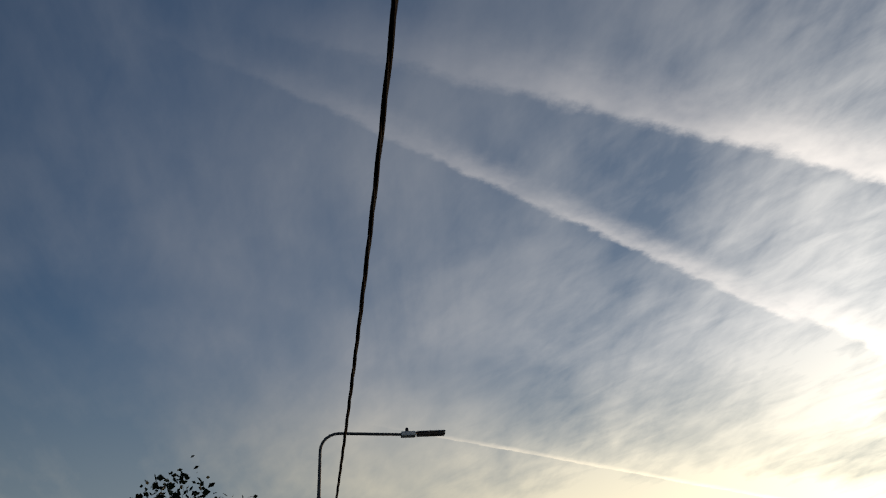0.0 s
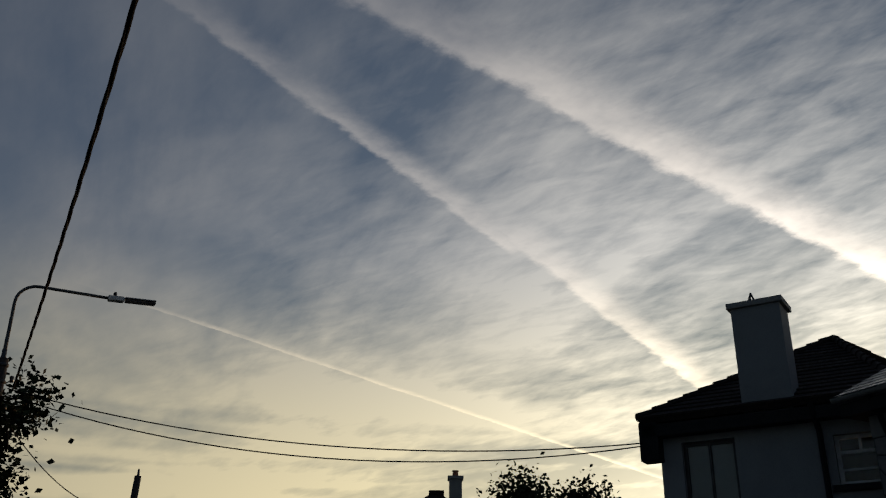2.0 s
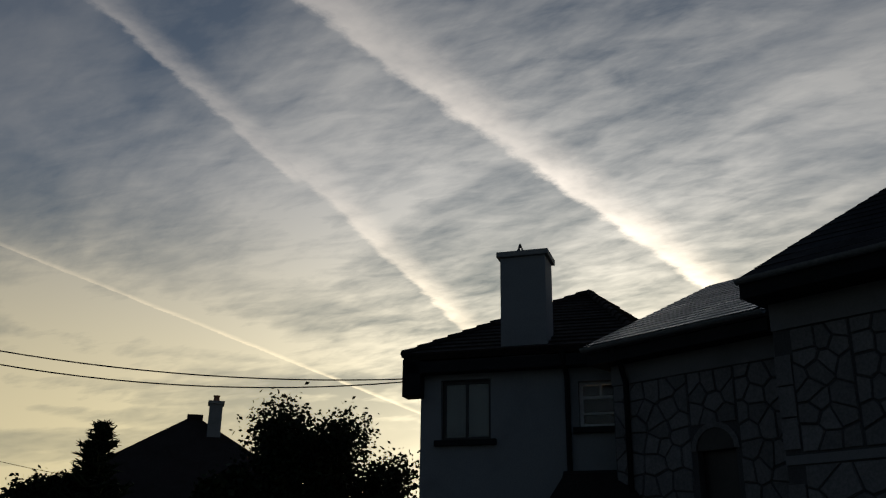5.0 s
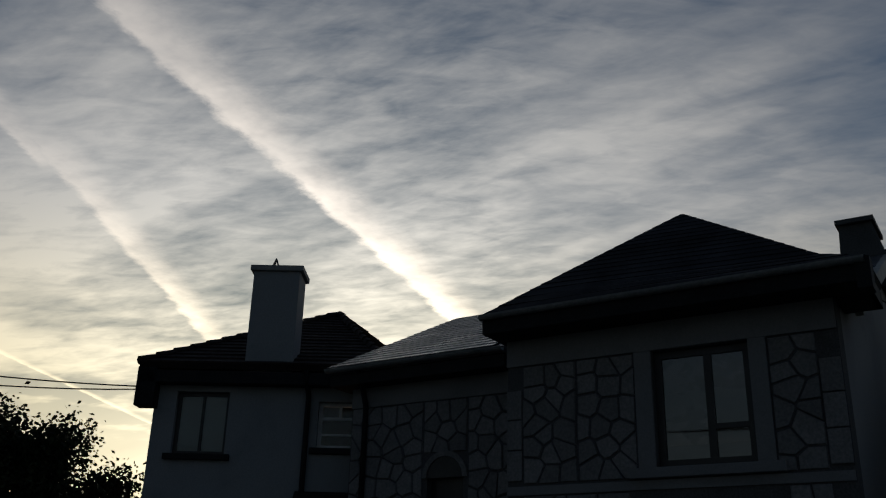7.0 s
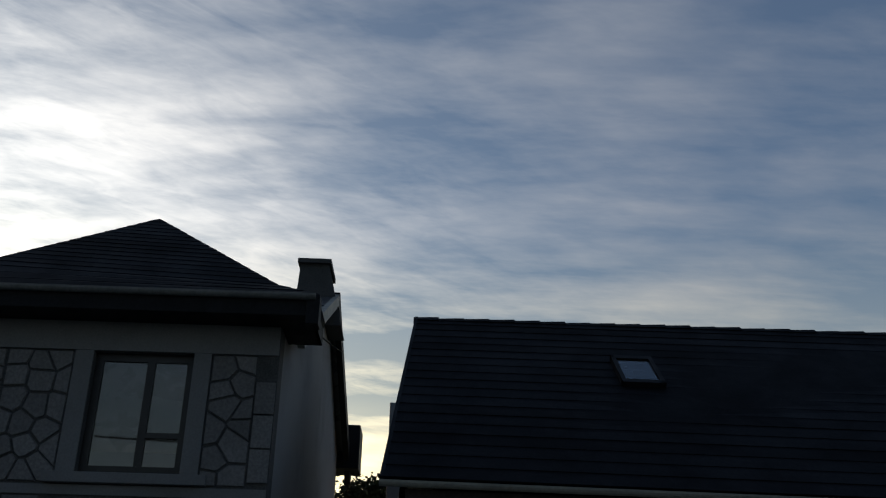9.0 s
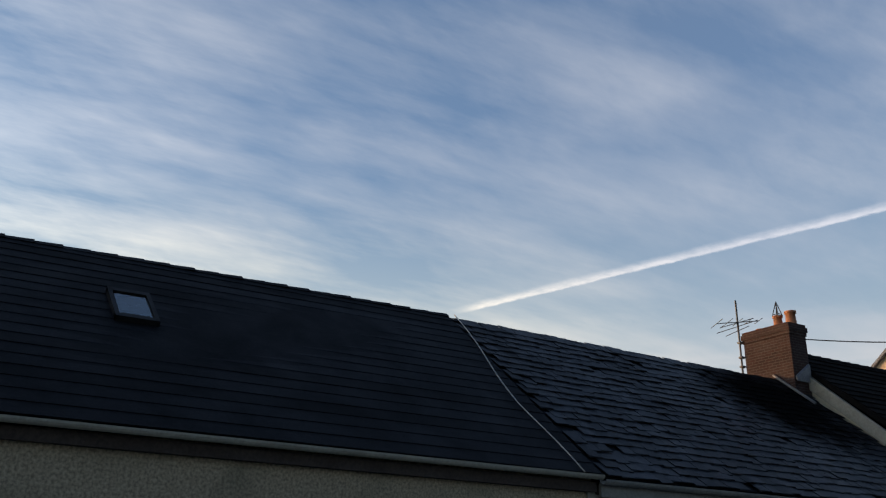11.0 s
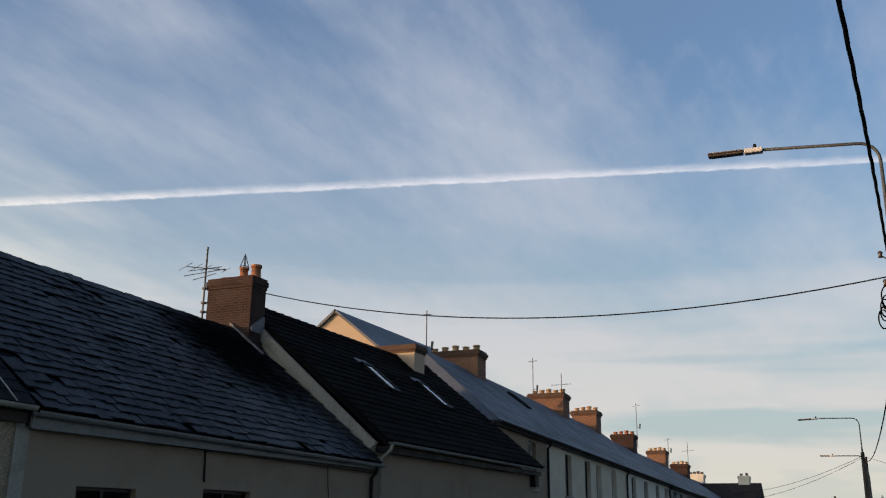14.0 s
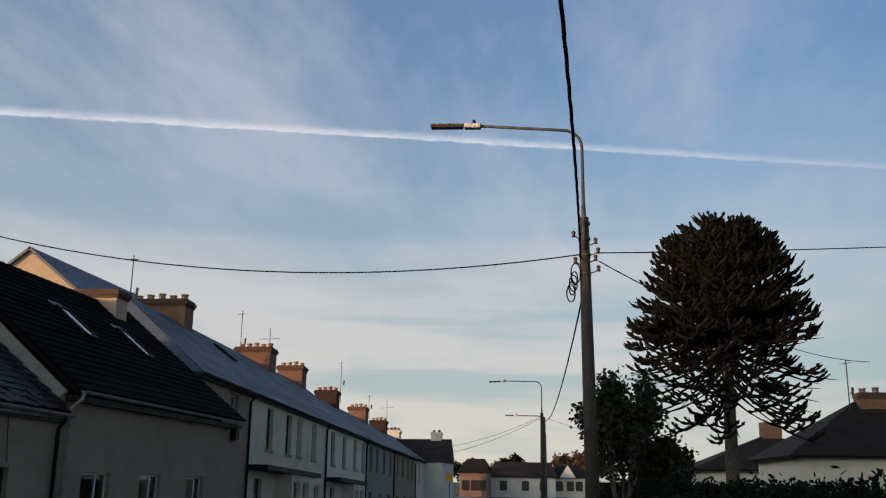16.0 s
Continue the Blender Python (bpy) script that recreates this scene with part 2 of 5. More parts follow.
WHITE_TRIM = surface("weathered_white_trim", (0.33, 0.315, 0.265), 0.6, 20, 0.12, 2.0, 0.45, 0.15)
GUTTER_GREY = surface("grey_gutter", (0.2, 0.2, 0.19), 0.6, 20, 0.15, 2.0, 0.5, 0.15)
DARK_TRIM = surface("black_fascia", (0.013, 0.013, 0.014), 0.6, 20, 0.2, 2.0, 0.3, 0.1, spec=0.18)
FRAME_DARK = surface("dark_window_frame", (0.02, 0.018, 0.017), 0.4, 20, 0.2, 2.0, 0.3, 0.1)
FRAME_WHITE = surface("white_window_frame", (0.6, 0.6, 0.58), 0.5, 20, 0.08, 2.0, 0.25, 0.1)
LEAD = surface("lead_flashing", (0.17, 0.17, 0.18), 0.6, 20, 0.2, 3.0, 0.4, 0.3, metal=0.3)
WOOD_POLE = surface("tarred_pole_wood", (0.045, 0.036, 0.03), 0.85, 25, 0.35, 1.5, 0.35, 0.5)
STEEL = surface("galvanised_steel", (0.075, 0.08, 0.085), 0.65, 30, 0.15, 3.0, 0.3, 0.1, metal=0.3)
LANTERN = surface("lantern_shell", (0.30, 0.28, 0.26), 0.55, 30, 0.1, 3.0, 0.3, 0.1)
LANTERN_END = surface("pale_gear_box", (0.66, 0.62, 0.56), 0.5, 30, 0.08, 3.0, 0.2, 0.1)
BOWL = surface("smoked_lamp_bowl", (0.10, 0.075, 0.06), 0.3, 30, 0.1, 3.0, 0.2, 0.0)
CABLE = surface("black_cable", (0.008, 0.008, 0.009), 0.9, 40, 0.2, 3.0, 0.2, 0.0, spec=0.08)
PORCELAIN = surface("brown_insulator", (0.07, 0.045, 0.035), 0.3, 30, 0.1, 3.0, 0.2, 0.0)
ALU = surface("dull_aluminium", (0.09, 0.09, 0.095), 0.6, 40, 0.1, 3.0, 0.2, 0.0, metal=0.7)
ROPE = surface("pale_wire", (0.42, 0.41, 0.38), 0.6, 40, 0.15, 3.0, 0.2, 0.0)
BARK = surface("tree_bark", (0.09, 0.075, 0.06), 0.95, 12, 0.4, 1.2, 0.4, 0.9)
LEAF = surface("leaf_green", (0.02, 0.029, 0.011), 0.8, 8, 0.35, 1.0, 0.4, 0.1, tint=(0.04, 0.032, 0.014), each=0.4, spec=0.2)
LEAF_AUTUMN = surface("leaf_autumn", (0.11, 0.07, 0.03), 0.8, 8, 0.35, 1.0, 0.4, 0.1, each=0.4)
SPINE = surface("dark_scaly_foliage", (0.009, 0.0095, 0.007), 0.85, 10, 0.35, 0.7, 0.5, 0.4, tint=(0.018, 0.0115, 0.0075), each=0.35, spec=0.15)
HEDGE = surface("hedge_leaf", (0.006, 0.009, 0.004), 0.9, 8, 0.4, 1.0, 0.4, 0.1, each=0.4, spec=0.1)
DOOR_DARK = surface("dark_painted_door", (0.03, 0.03, 0.035), 0.5, 15, 0.2, 2.0, 0.3, 0.1)
PINK_WALL = surface("pink_render", (0.26, 0.17, 0.145), 0.9, 35, 0.1, 0.9, 0.3, 0.25)
YELLOW = surface("yellow_sign_paint", (0.65, 0.36, 0.02), 0.5, 35, 0.06, 2.0, 0.15, 0.05)


def dark_patched(m, centre, reach):
    """A dark, duller patch round centre, with a ragged rim."""
    n = Net(m.node_tree)
    bsdf = m.node_tree.nodes["Principled BSDF"]
    pos = m.node_tree.nodes.new("ShaderNodeNewGeometry").outputs["Position"]
    d = n.vec("LENGTH", n.vec("SUBTRACT", pos, centre))
    d = n.math("ADD", d, n.math("MULTIPLY", n.math("SUBTRACT", n.noise(pos, 1.3, 4.0, 0.6), 0.5), reach * 0.9))
    blotch = n.span(d, reach * 0.4, reach * 1.2, 0.95, 0.0)
    old = bsdf.inputs["Base Color"].links[0].from_socket
    n.put(bsdf.inputs["Base Color"], n.mix(blotch, old, (0.004, 0.004, 0.004)))
    n.put(bsdf.inputs["Specular IOR Level"], n.math("MULTIPLY", n.math("SUBTRACT", 1.0, blotch), bsdf.inputs["Specular IOR Level"].default_value))
    rough = bsdf.inputs["Roughness"].links[0].from_socket
    n.put(bsdf.inputs["Roughness"], n.math("ADD", rough, n.math("MULTIPLY", blotch, 0.5), clamp=True))


# dark patch on the worn slates below the brick chimney
dark_patched(SLATE_OLD, (-15.0, 19.9, 6.5), 2.5)


def coursed(m, wide=0.225, high=0.075, joint=(0.13, 0.11, 0.095)):
    """Adds brick courses with sunk joints to a surface."""
    n = Net(m.node_tree)
    bsdf = m.node_tree.nodes["Principled BSDF"]
    pos = n.xyz(m.node_tree.nodes.new("ShaderNodeNewGeometry").outputs["Position"])
    br = m.node_tree.nodes.new("ShaderNodeTexBrick")
    n.put(br.inputs["Vector"], n.join(n.math("ADD", pos[0], pos[1]), pos[2], 0.0))
    br.inputs["Scale"].default_value = 1.0
    br.inputs["Brick Width"].default_value, br.inputs["Row Height"].default_value = wide, high
    br.inputs["Mortar Size"].default_value = 0.007
    n.put(br.inputs["Color1"], (0.8, 0.8, 0.8))
    n.put(br.inputs["Color2"], (1.25, 1.15, 1.1))
    old = bsdf.inputs["Base Color"].links[0].from_socket
    col = n.mix(1.0, old, br.outputs["Color"], "MULTIPLY")
    n.put(bsdf.inputs["Base Color"], n.mix(br.outputs["Fac"], col, joint))


coursed(BRICK, joint=(0.06, 0.045, 0.038))
coursed(BRICK_PALE)


def pane_material(name, ior):
    m = bpy.data.materials.new(name)
    m.use_nodes = True
    b = m.node_tree.nodes["Principled BSDF"]
    b.inputs["Base Color"].default_value = (0.75, 0.8, 0.8, 1)
    b.inputs["Roughness"].default_value = 0.02
    b.inputs["IOR"].default_value = ior
    b.inputs["Transmission Weight"].default_value = 1.0
    return m


GLASS, COATED_GLASS = pane_material("window_glass", 1.45), pane_material("coated_window_glass", 1.85)
CURTAIN = surface("pale_blind", (0.45, 0.44, 0.42), 0.9, 30, 0.08, 2.0, 0.15, 0.1)

# ---- building helpers ----
def thing(name, base, label, category, group="", kind=""):
    ob = new(name)
    ob.location = base
    ob.empty_display_size = 0.3
    tagged(ob, label, category, group, kind)
    return ob


def base_of(ob):
    v = Vector((0, 0, 0))
    while ob:
        v = v + ob.location
        ob = ob.parent
    return v


def mesh_of(name, bm, material, smooth=False):
    me = bpy.data.meshes.new(name)
    bm.to_mesh(me)
    bm.free()
    me.materials.append(material)
    if smooth:
        for p in me.polygons:
            p.use_smooth = True
    return me


def part(name, bm, material, parent, label="", smooth=False, kind=""):
    """One mesh under a thing or part; bm is in world metres."""
    off = base_of(parent)
    for v in bm.verts:
        v.co -= off
    ob = new(name, mesh_of(name, bm, material, smooth))
    ob.parent = parent
    return tagged(ob, label, kind=kind)


def solo(name, bm, material, label, category, group="", kind="", smooth=False):
    """A thing that is one mesh, its origin at its base."""
    lo = Vector((min(v.co.x for v in bm.verts), min(v.co.y for v in bm.verts), min(v.co.z for v in bm.verts)))
    hi = Vector((max(v.co.x for v in bm.verts), max(v.co.y for v in bm.verts), lo.z))
    mid = (lo + hi) / 2
    for v in bm.verts:
        v.co -= mid
    ob = new(name, mesh_of(name, bm, material, smooth))
    ob.location = mid
    return tagged(ob, label, category, group, kind)


def hull(bm, low, high):
    """A closed solid between two loops of the same length."""
    a = [bm.verts.new(p) for p in low]
    b = [bm.verts.new(p) for p in high]
    n = len(a)
    bm.faces.new(a[::-1])
    bm.faces.new(b)
    for i in range(n):
        bm.faces.new((a[i], a[(i + 1) % n], b[(i + 1) % n], b[i]))
    return bm


def box(bm, x0, y0, z0, x1, y1, z1):
    x0, x1, y0, y1, z0, z1 = min(x0, x1), max(x0, x1), min(y0, y1), max(y0, y1), min(z0, z1), max(z0, z1)
    return hull(bm, [(x0, y0, z0), (x1, y0, z0), (x1, y1, z0), (x0, y1, z0)], [(x0, y0, z1), (x1, y0, z1), (x1, y1, z1), (x0, y1, z1)])


def B(*args):
    return box(bmesh.new(), *args)


def soft_box(*args, r=0.01):
    bm = box(bmesh.new(), *args)
    bmesh.ops.bevel(bm, geom=bm.edges[:], offset=r, segments=2, affect="EDGES", profile=0.6)
    return bm


def tube(bm, pts, radii, sides=8):
    """A tapered tube through points."""
    pts = [Vector(p) for p in pts]
    if not isinstance(radii, (list, tuple)):
        radii = [radii] * len(pts)
    rings, ref = [], None
    for i, p in enumerate(pts):
        t = (pts[min(i + 1, len(pts) - 1)] - pts[max(i - 1, 0)]).normalized()
        if ref is None:
            ref = t.orthogonal().normalized()
        ref = (ref - t * ref.dot(t)).normalized()
        s = t.cross(ref)
        rings.append([bm.verts.new(p + (ref * math.cos(k * math.tau / sides) + s * math.sin(k * math.tau / sides)) * radii[i]) for k in range(sides)])
    for a, b in zip(rings, rings[1:]):
        for k in range(sides):
            bm.faces.new((a[k], a[(k + 1) % sides], b[(k + 1) % sides], b[k]))
    bm.faces.new(rings[0][::-1])
    bm.faces.new(rings[-1])
    return bm


def turn_about(bm, centre, deg):
    bmesh.ops.rotate(bm, verts=bm.verts[:], cent=centre, matrix=Matrix.Rotation(radians(deg), 3, "Z"))
    return bm


def slab(bm, a, b, c, d, thick):
    """A roof plane with thickness: eave a to b, ridge d to c."""
    a, b, c, d = (Vector(p) for p in (a, b, c, d))
    n = (b - a).cross(d - a).normalized()
    if n.z < 0:
        n = -n
    return hull(bm, [a - n * thick, b - n * thick, c - n * thick, d - n * thick], [a, b, c, d])


def courses(parent, name, material, a, b, c, d, gauge, thick=0.018, lift=0.004, sag=0.0, bend=None):
    """Overlapping roof courses from the eave a-b up to the ridge d-c, each a wedge of its own."""
    a, b, c, d = (Vector(p) for p in (a, b, c, d))
    n = (b - a).cross(d - a).normalized()
    if n.z < 0:
        n = -n
    rows = max(1, int(((d - a).length + (c - b).length) / 2 / gauge))
    for r in range(rows):
        f0, f1 = r / rows, min(1.0, (r + 1.12) / rows)
        p0, p1, p2, p3 = a.lerp(d, f0), b.lerp(c, f0), b.lerp(c, f1), a.lerp(d, f1)
        low, top = n * lift, n * (lift + thick)
        jig = n * random.uniform(0, sag)
        bm = hull(bmesh.new(), [p0 + low, p1 + low, p2 + low * 0.5, p3 + low * 0.5], [p0 + top + jig, p1 + top + jig, p2 + low, p3 + low])
        bmesh.ops.recalc_face_normals(bm, faces=bm.faces[:])
        part(name, bend(bm) if bend else bm, material, parent)


def wall_plane(bm, x, thick, y0, y1, z0, z1, holes=()):
    """One connected wall facing +x at x, with rectangular openings (ya, yb, za, zb) right through it."""
    ys = sorted({y0, y1, *[v for h in holes for v in h[:2]]})
    zs = sorted({z0, z1, *[v for h in holes for v in h[2:]]})
    solid = [[not any(h[0] < (ys[i] + ys[i + 1]) / 2 < h[1] and h[2] < (zs[j] + zs[j + 1]) / 2 < h[3] for h in holes) for j in range(len(zs) - 1)] for i in range(len(ys) - 1)]
    made = {}

    def v(i, j, k):
        if (i, j, k) not in made:
            made[i, j, k] = bm.verts.new((x - thick * k, ys[i], zs[j]))
        return made[i, j, k]

    def full(i, j):
        return 0 <= i < len(ys) - 1 and 0 <= j < len(zs) - 1 and solid[i][j]

    for i in range(len(ys) - 1):
        for j in range(len(zs) - 1):
            if not solid[i][j]:
                continue
            bm.faces.new((v(i, j, 0), v(i + 1, j, 0), v(i + 1, j + 1, 0), v(i, j + 1, 0)))
            bm.faces.new((v(i, j, 1), v(i, j + 1, 1), v(i + 1, j + 1, 1), v(i + 1, j, 1)))
            for (di, dj, p, q) in ((-1, 0, (i, j), (i, j + 1)), (1, 0, (i + 1, j + 1), (i + 1, j)), (0, -1, (i + 1, j), (i, j)), (0, 1, (i, j + 1), (i + 1, j + 1))):
                if not full(i + di, j + dj):
                    bm.faces.new((v(*p, 0), v(*q, 0), v(*q, 1), v(*p, 1)))
    bmesh.ops.recalc_face_normals(bm, faces=bm.faces[:])
    return bm


def window_x(parent, x, y0, y1, z0, z1, frame_mat, sill_mat, mull=(), bars=(), deep=0.12, fw=0.07, sill=True, blind=0.0, name="window", label="", glass=None):
    """A window set into a wall that faces +x. mull: places across (0..1); bars: (from, to, height) in parts of it."""
    xf = x - deep
    fr = bmesh.new()
    box(fr, xf - 0.06, y0, z0, xf, y0 + fw, z1)
    box(fr, xf - 0.06, y1 - fw, z0, xf, y1, z1)
    box(fr, xf - 0.06, y0 + fw, z0, xf, y1 - fw, z0 + fw)
    box(fr, xf - 0.06, y0 + fw, z1 - fw, xf, y1 - fw, z1)
    win = part(name, fr, frame_mat, parent, label)
    edges = [y0 + fw]
    for m in mull:
        ym = y0 + (y1 - y0) * m
        part("mullion", B(xf - 0.055, ym - fw / 2, z0 + fw, xf + 0.004, ym + fw / 2, z1 - fw), frame_mat, win)
        edges += [ym - fw / 2, ym + fw / 2]
    edges.append(y1 - fw)
    for ya, yb in zip(edges[::2], edges[1::2]):
        part("pane", B(xf - 0.034, ya, z0 + fw, xf - 0.026, yb, z1 - fw), glass or GLASS, win).visible_shadow = False
    for ya, yb, h in bars:
        zz = z0 + (z1 - z0) * h
        part("glazing_bar", B(xf - 0.05, y0 + (y1 - y0) * ya, zz - fw * 0.35, xf + 0.002, y0 + (y1 - y0) * yb, zz + fw * 0.35), frame_mat, win)
    if sill:
        part("sill", soft_box(x - deep, y0 - 0.08, z0 - 0.09, x + 0.09, y1 + 0.08, z0 - 0.002), sill_mat, win)
    if blind:
        part("blind", B(xf - 0.06, y0 + fw, z1 - (z1 - z0) * blind, xf - 0.05, y1 - fw, z1 - fw), CURTAIN, win, "pale blind drawn inside")
    return win


def gutter_run(parent, p0, p1, out, mat, r=0.065, name="gutter", label=""):
    """A half-round gutter between two points, hanging off an eave; out is the way the roof falls."""
    bm = bmesh.new()
    p0, p1, out = Vector(p0), Vector(p1), Vector(out).normalized()
    up_v = Vector((0, 0, 1))
    prof = []
    for k in range(9):
        a = math.pi * k / 8
        prof.append(out * (-math.cos(a) * r) - up_v * (math.sin(a) * r))
    for k in range(8, -1, -1):
        a = math.pi * k / 8
        prof.append(out * (-math.cos(a) * r * 0.86) - up_v * (math.sin(a) * r * 0.86))
    hull(bm, [p0 + q for q in prof], [p1 + q for q in prof])
    return part(name, bm, mat, parent, label)


def pipe(parent, pts, r, mat, name="downpipe", label="", sides=10):
    return part(name, tube(bmesh.new(), pts, r, sides), mat, parent, label, smooth=True)


def hang(p0, p1, sag, n=24, bow=0.0):
    p0, p1 = Vector(p0), Vector(p1)
    return [p0.lerp(p1, k / n) - Vector((-bow * 4 * (k / n) * (1 - k / n), 0, sag * 4 * (k / n) * (1 - k / n))) for k in range(n + 1)]


def cable_thing(name, pts, r, label, sides=6):
    return solo(name, tube(bmesh.new(), pts, r, sides), CABLE, label, "cable", smooth=True)


def grow(bm, p, d, length, r, depth, rng, tips, spread=0.55, droop=0.0):
    """Limbs that fork and thin out; tips collects their ends."""
    pts, rad, q, way = [p], [r], Vector(p), Vector(d).normalized()
    for k in range(4):
        way = (way + Vector((rng.uniform(-1, 1), rng.uniform(-1, 1), rng.uniform(-0.6, 0.9) - droop)) * 0.17).normalized()
        q = q + way * length / 4
        pts.append(q.copy())
        rad.append(r * (1 - 0.11 * (k + 1)))
        if depth <= 2:
            tips.append((q.copy(), way.copy()))
    tube(bm, pts, rad, 6 if depth > 2 else 4)
    if depth > 0:
        for k in range(rng.choice((2, 3, 3))):
            nd = (way + Vector((rng.uniform(-1, 1), rng.uniform(-1, 1), rng.uniform(-0.5, 0.8))) * spread * 1.5).normalized()
            grow(bm, q if k else pts[3], nd, length * rng.uniform(0.62, 0.8), rad[-1] * 0.72, depth - 1, rng, tips, spread, droop)


def leafy_tree(name, x, y, height, crown_r, seed, label, leaf_mat=None, leaves=9, leaf=0.22, trunk=0.28, bole=0.0, forks=5):
    rng = random.Random(seed)
    t = thing(name, (x, y, 0), label, "tree")
    bm, tips = bmesh.new(), []
    trunk_h = bole or max(0.5, height - crown_r * 1.7)
    tube(bm, [(x, y, -0.1), (x + 0.05, y, trunk_h * 0.5), (x, y + 0.05, trunk_h)], [trunk * 1.25, trunk, trunk * 0.85], 10)
    part("trunk", bm, BARK, t, smooth=True)
    limbs = bmesh.new()
    for k in range(forks):
        a = math.tau * k / forks + rng.uniform(-0.4, 0.4)
        grow(limbs, Vector((x, y, trunk_h - rng.uniform(0, 0.15) * trunk_h)), (math.cos(a), math.sin(a), rng.uniform(0.7, 1.8)), crown_r * 0.62, trunk * 0.5, 3, rng, tips)
    # bring the crown to its height and breadth
    top = max(p.z for p, _ in tips)
    wide = max(math.hypot(p.x - x, p.y - y) for p, _ in tips)
    fz, fr = (height - trunk_h) / (top - trunk_h), crown_r / wide
    fit = lambda p: Vector((x + (p.x - x) * fr, y + (p.y - y) * fr, trunk_h + (p.z - trunk_h) * fz))
    for v in limbs.verts:
        v.co = fit(v.co)
    part("branchwork", limbs, BARK, t)
    verts, faces = [], []
    for p, way in tips:
        for _ in range(leaves):
            q = fit(p) + Vector((rng.gauss(0, 1), rng.gauss(0, 1), rng.gauss(0, 0.8))) * (0.1 + crown_r * 0.05)
            d = Vector((rng.uniform(-1, 1), rng.uniform(-1, 1), rng.uniform(-0.9, 0.5))).normalized()
            s = Matrix.Rotation(rng.uniform(0, math.tau), 3, d) @ d.orthogonal().normalized()
            sz = leaf * rng.uniform(0.6, 1.25)
            k = len(verts)
            verts += [q, q + d * sz * 0.5 + s * sz * 0.34, q + d * sz, q + d * sz * 0.5 - s * sz * 0.34 + Vector((0, 0, sz * 0.1))]
            faces += [(k, k + 1, k + 2), (k, k + 2, k + 3)]
    me = bpy.data.meshes.new("crown")
    me.from_pydata([v - Vector((x, y, 0)) for v in verts], [], faces)
    me.materials.append(leaf_mat or LEAF)
    ob = new("crown", me)
    ob.parent = t
    return t

# ---- ground ----
def strip(name, bm, mat, label, category):
    ob = new(name, mesh_of(name, bm, mat))
    return tagged(ob, label, category, kind="structure")


g = bmesh.new()
bmesh.ops.create_grid(g, x_segments=60, y_segments=60, size=2400)
for v in g.verts:
    v.co.z = -0.02
strip("ground", g, GRASS_SOIL, "grass and soil around the houses", "ground")
strip("road", B(-9.9, -150, -0.3, -2.2, 240, 0.0), ASPHALT, "grey asphalt street between the houses", "road")
strip("pavement_west", B(-11.98, -150, -0.3, -9.9, 240, 0.12), CONCRETE, "concrete footpath along the terrace", "pavement")
strip("pavement_east", B(-2.2, -150, -0.3, 1.6, 240, 0.12), CONCRETE, "concrete footpath beside the poles", "pavement")

FX, RX = -12.0, -16.4


def gable_wall(y, thick, x0, x1, xr, z_eave, z_ridge):
    """A gable end that faces along the street."""
    prof = [(x0, 0.0), (x0, z_eave), (xr, z_ridge), (x1, z_eave), (x1, 0.0)]
    return hull(bmesh.new(), [(px_, y, pz) for px_, pz in prof], [(px_, y + thick, pz) for px_, pz in prof])


def chimney_pot(parent, x, y, z, h, r, mat, cowl=False):
    bm = tube(bmesh.new(), [(x, y, z - 0.08), (x, y, z + h * 0.15), (x, y, z + h * 0.8), (x, y, z + h * 0.82), (x, y, z + h)], [r * 1.15, r, r * 0.88, r * 1.1, r * 1.1], 12)
    pot = part("chimney_pot", bm, mat, parent, smooth=True)
    if cowl:
        c = bmesh.new()
        for k in range(4):
            a = math.tau * (k + 0.5) / 4
            tube(c, [(x + math.cos(a) * r * 1.05, y + math.sin(a) * r * 1.05, z + h), (x, y, z + h + 0.42)], 0.014, 5)
        ring = [(x + math.cos(math.tau * k / 12) * r, y + math.sin(math.tau * k / 12) * r, z + h + 0.03) for k in range(13)]
        tube(c, ring, 0.012, 5)
        part("cowl", c, ALU, pot, "pointed wire cowl")
    return pot


def chimney(parent, x0, x1, y0, y1, z0, z1, mat, pots, pot_mat, cap=0.07, cowl=-1, label=""):
    """A stack with a corbelled head, a capping and a row of pots."""
    bm = B(x0, y0, z0, x1, y1, z1 - 0.32)
    stack = part("chimney", bm, mat, parent, label)
    bm = bmesh.new()
    box(bm, x0 - cap * 0.5, y0 - cap * 0.5, z1 - 0.32, x1 + cap * 0.5, y1 + cap * 0.5, z1 - 0.22)
    box(bm, x0 - cap, y0 - cap, z1 - 0.22, x1 + cap, y1 + cap, z1 - 0.08)
    box(bm, x0 - cap * 0.4, y0 - cap * 0.4, z1 - 0.08, x1 + cap * 0.4, y1 + cap * 0.4, z1)
    part("chimney_head", bm, SOOTY if mat in (TAN_WALL, BRICK_PALE) else mat, stack)
    for k in range(pots):
        f = (k + 0.5) / pots
        chimney_pot(stack, x0 + (x1 - x0) * f, (y0 + y1) / 2, z1, 0.23 + 0.04 * ((k * 7) % 3), 0.155, pot_mat, k == cowl)
    return stack


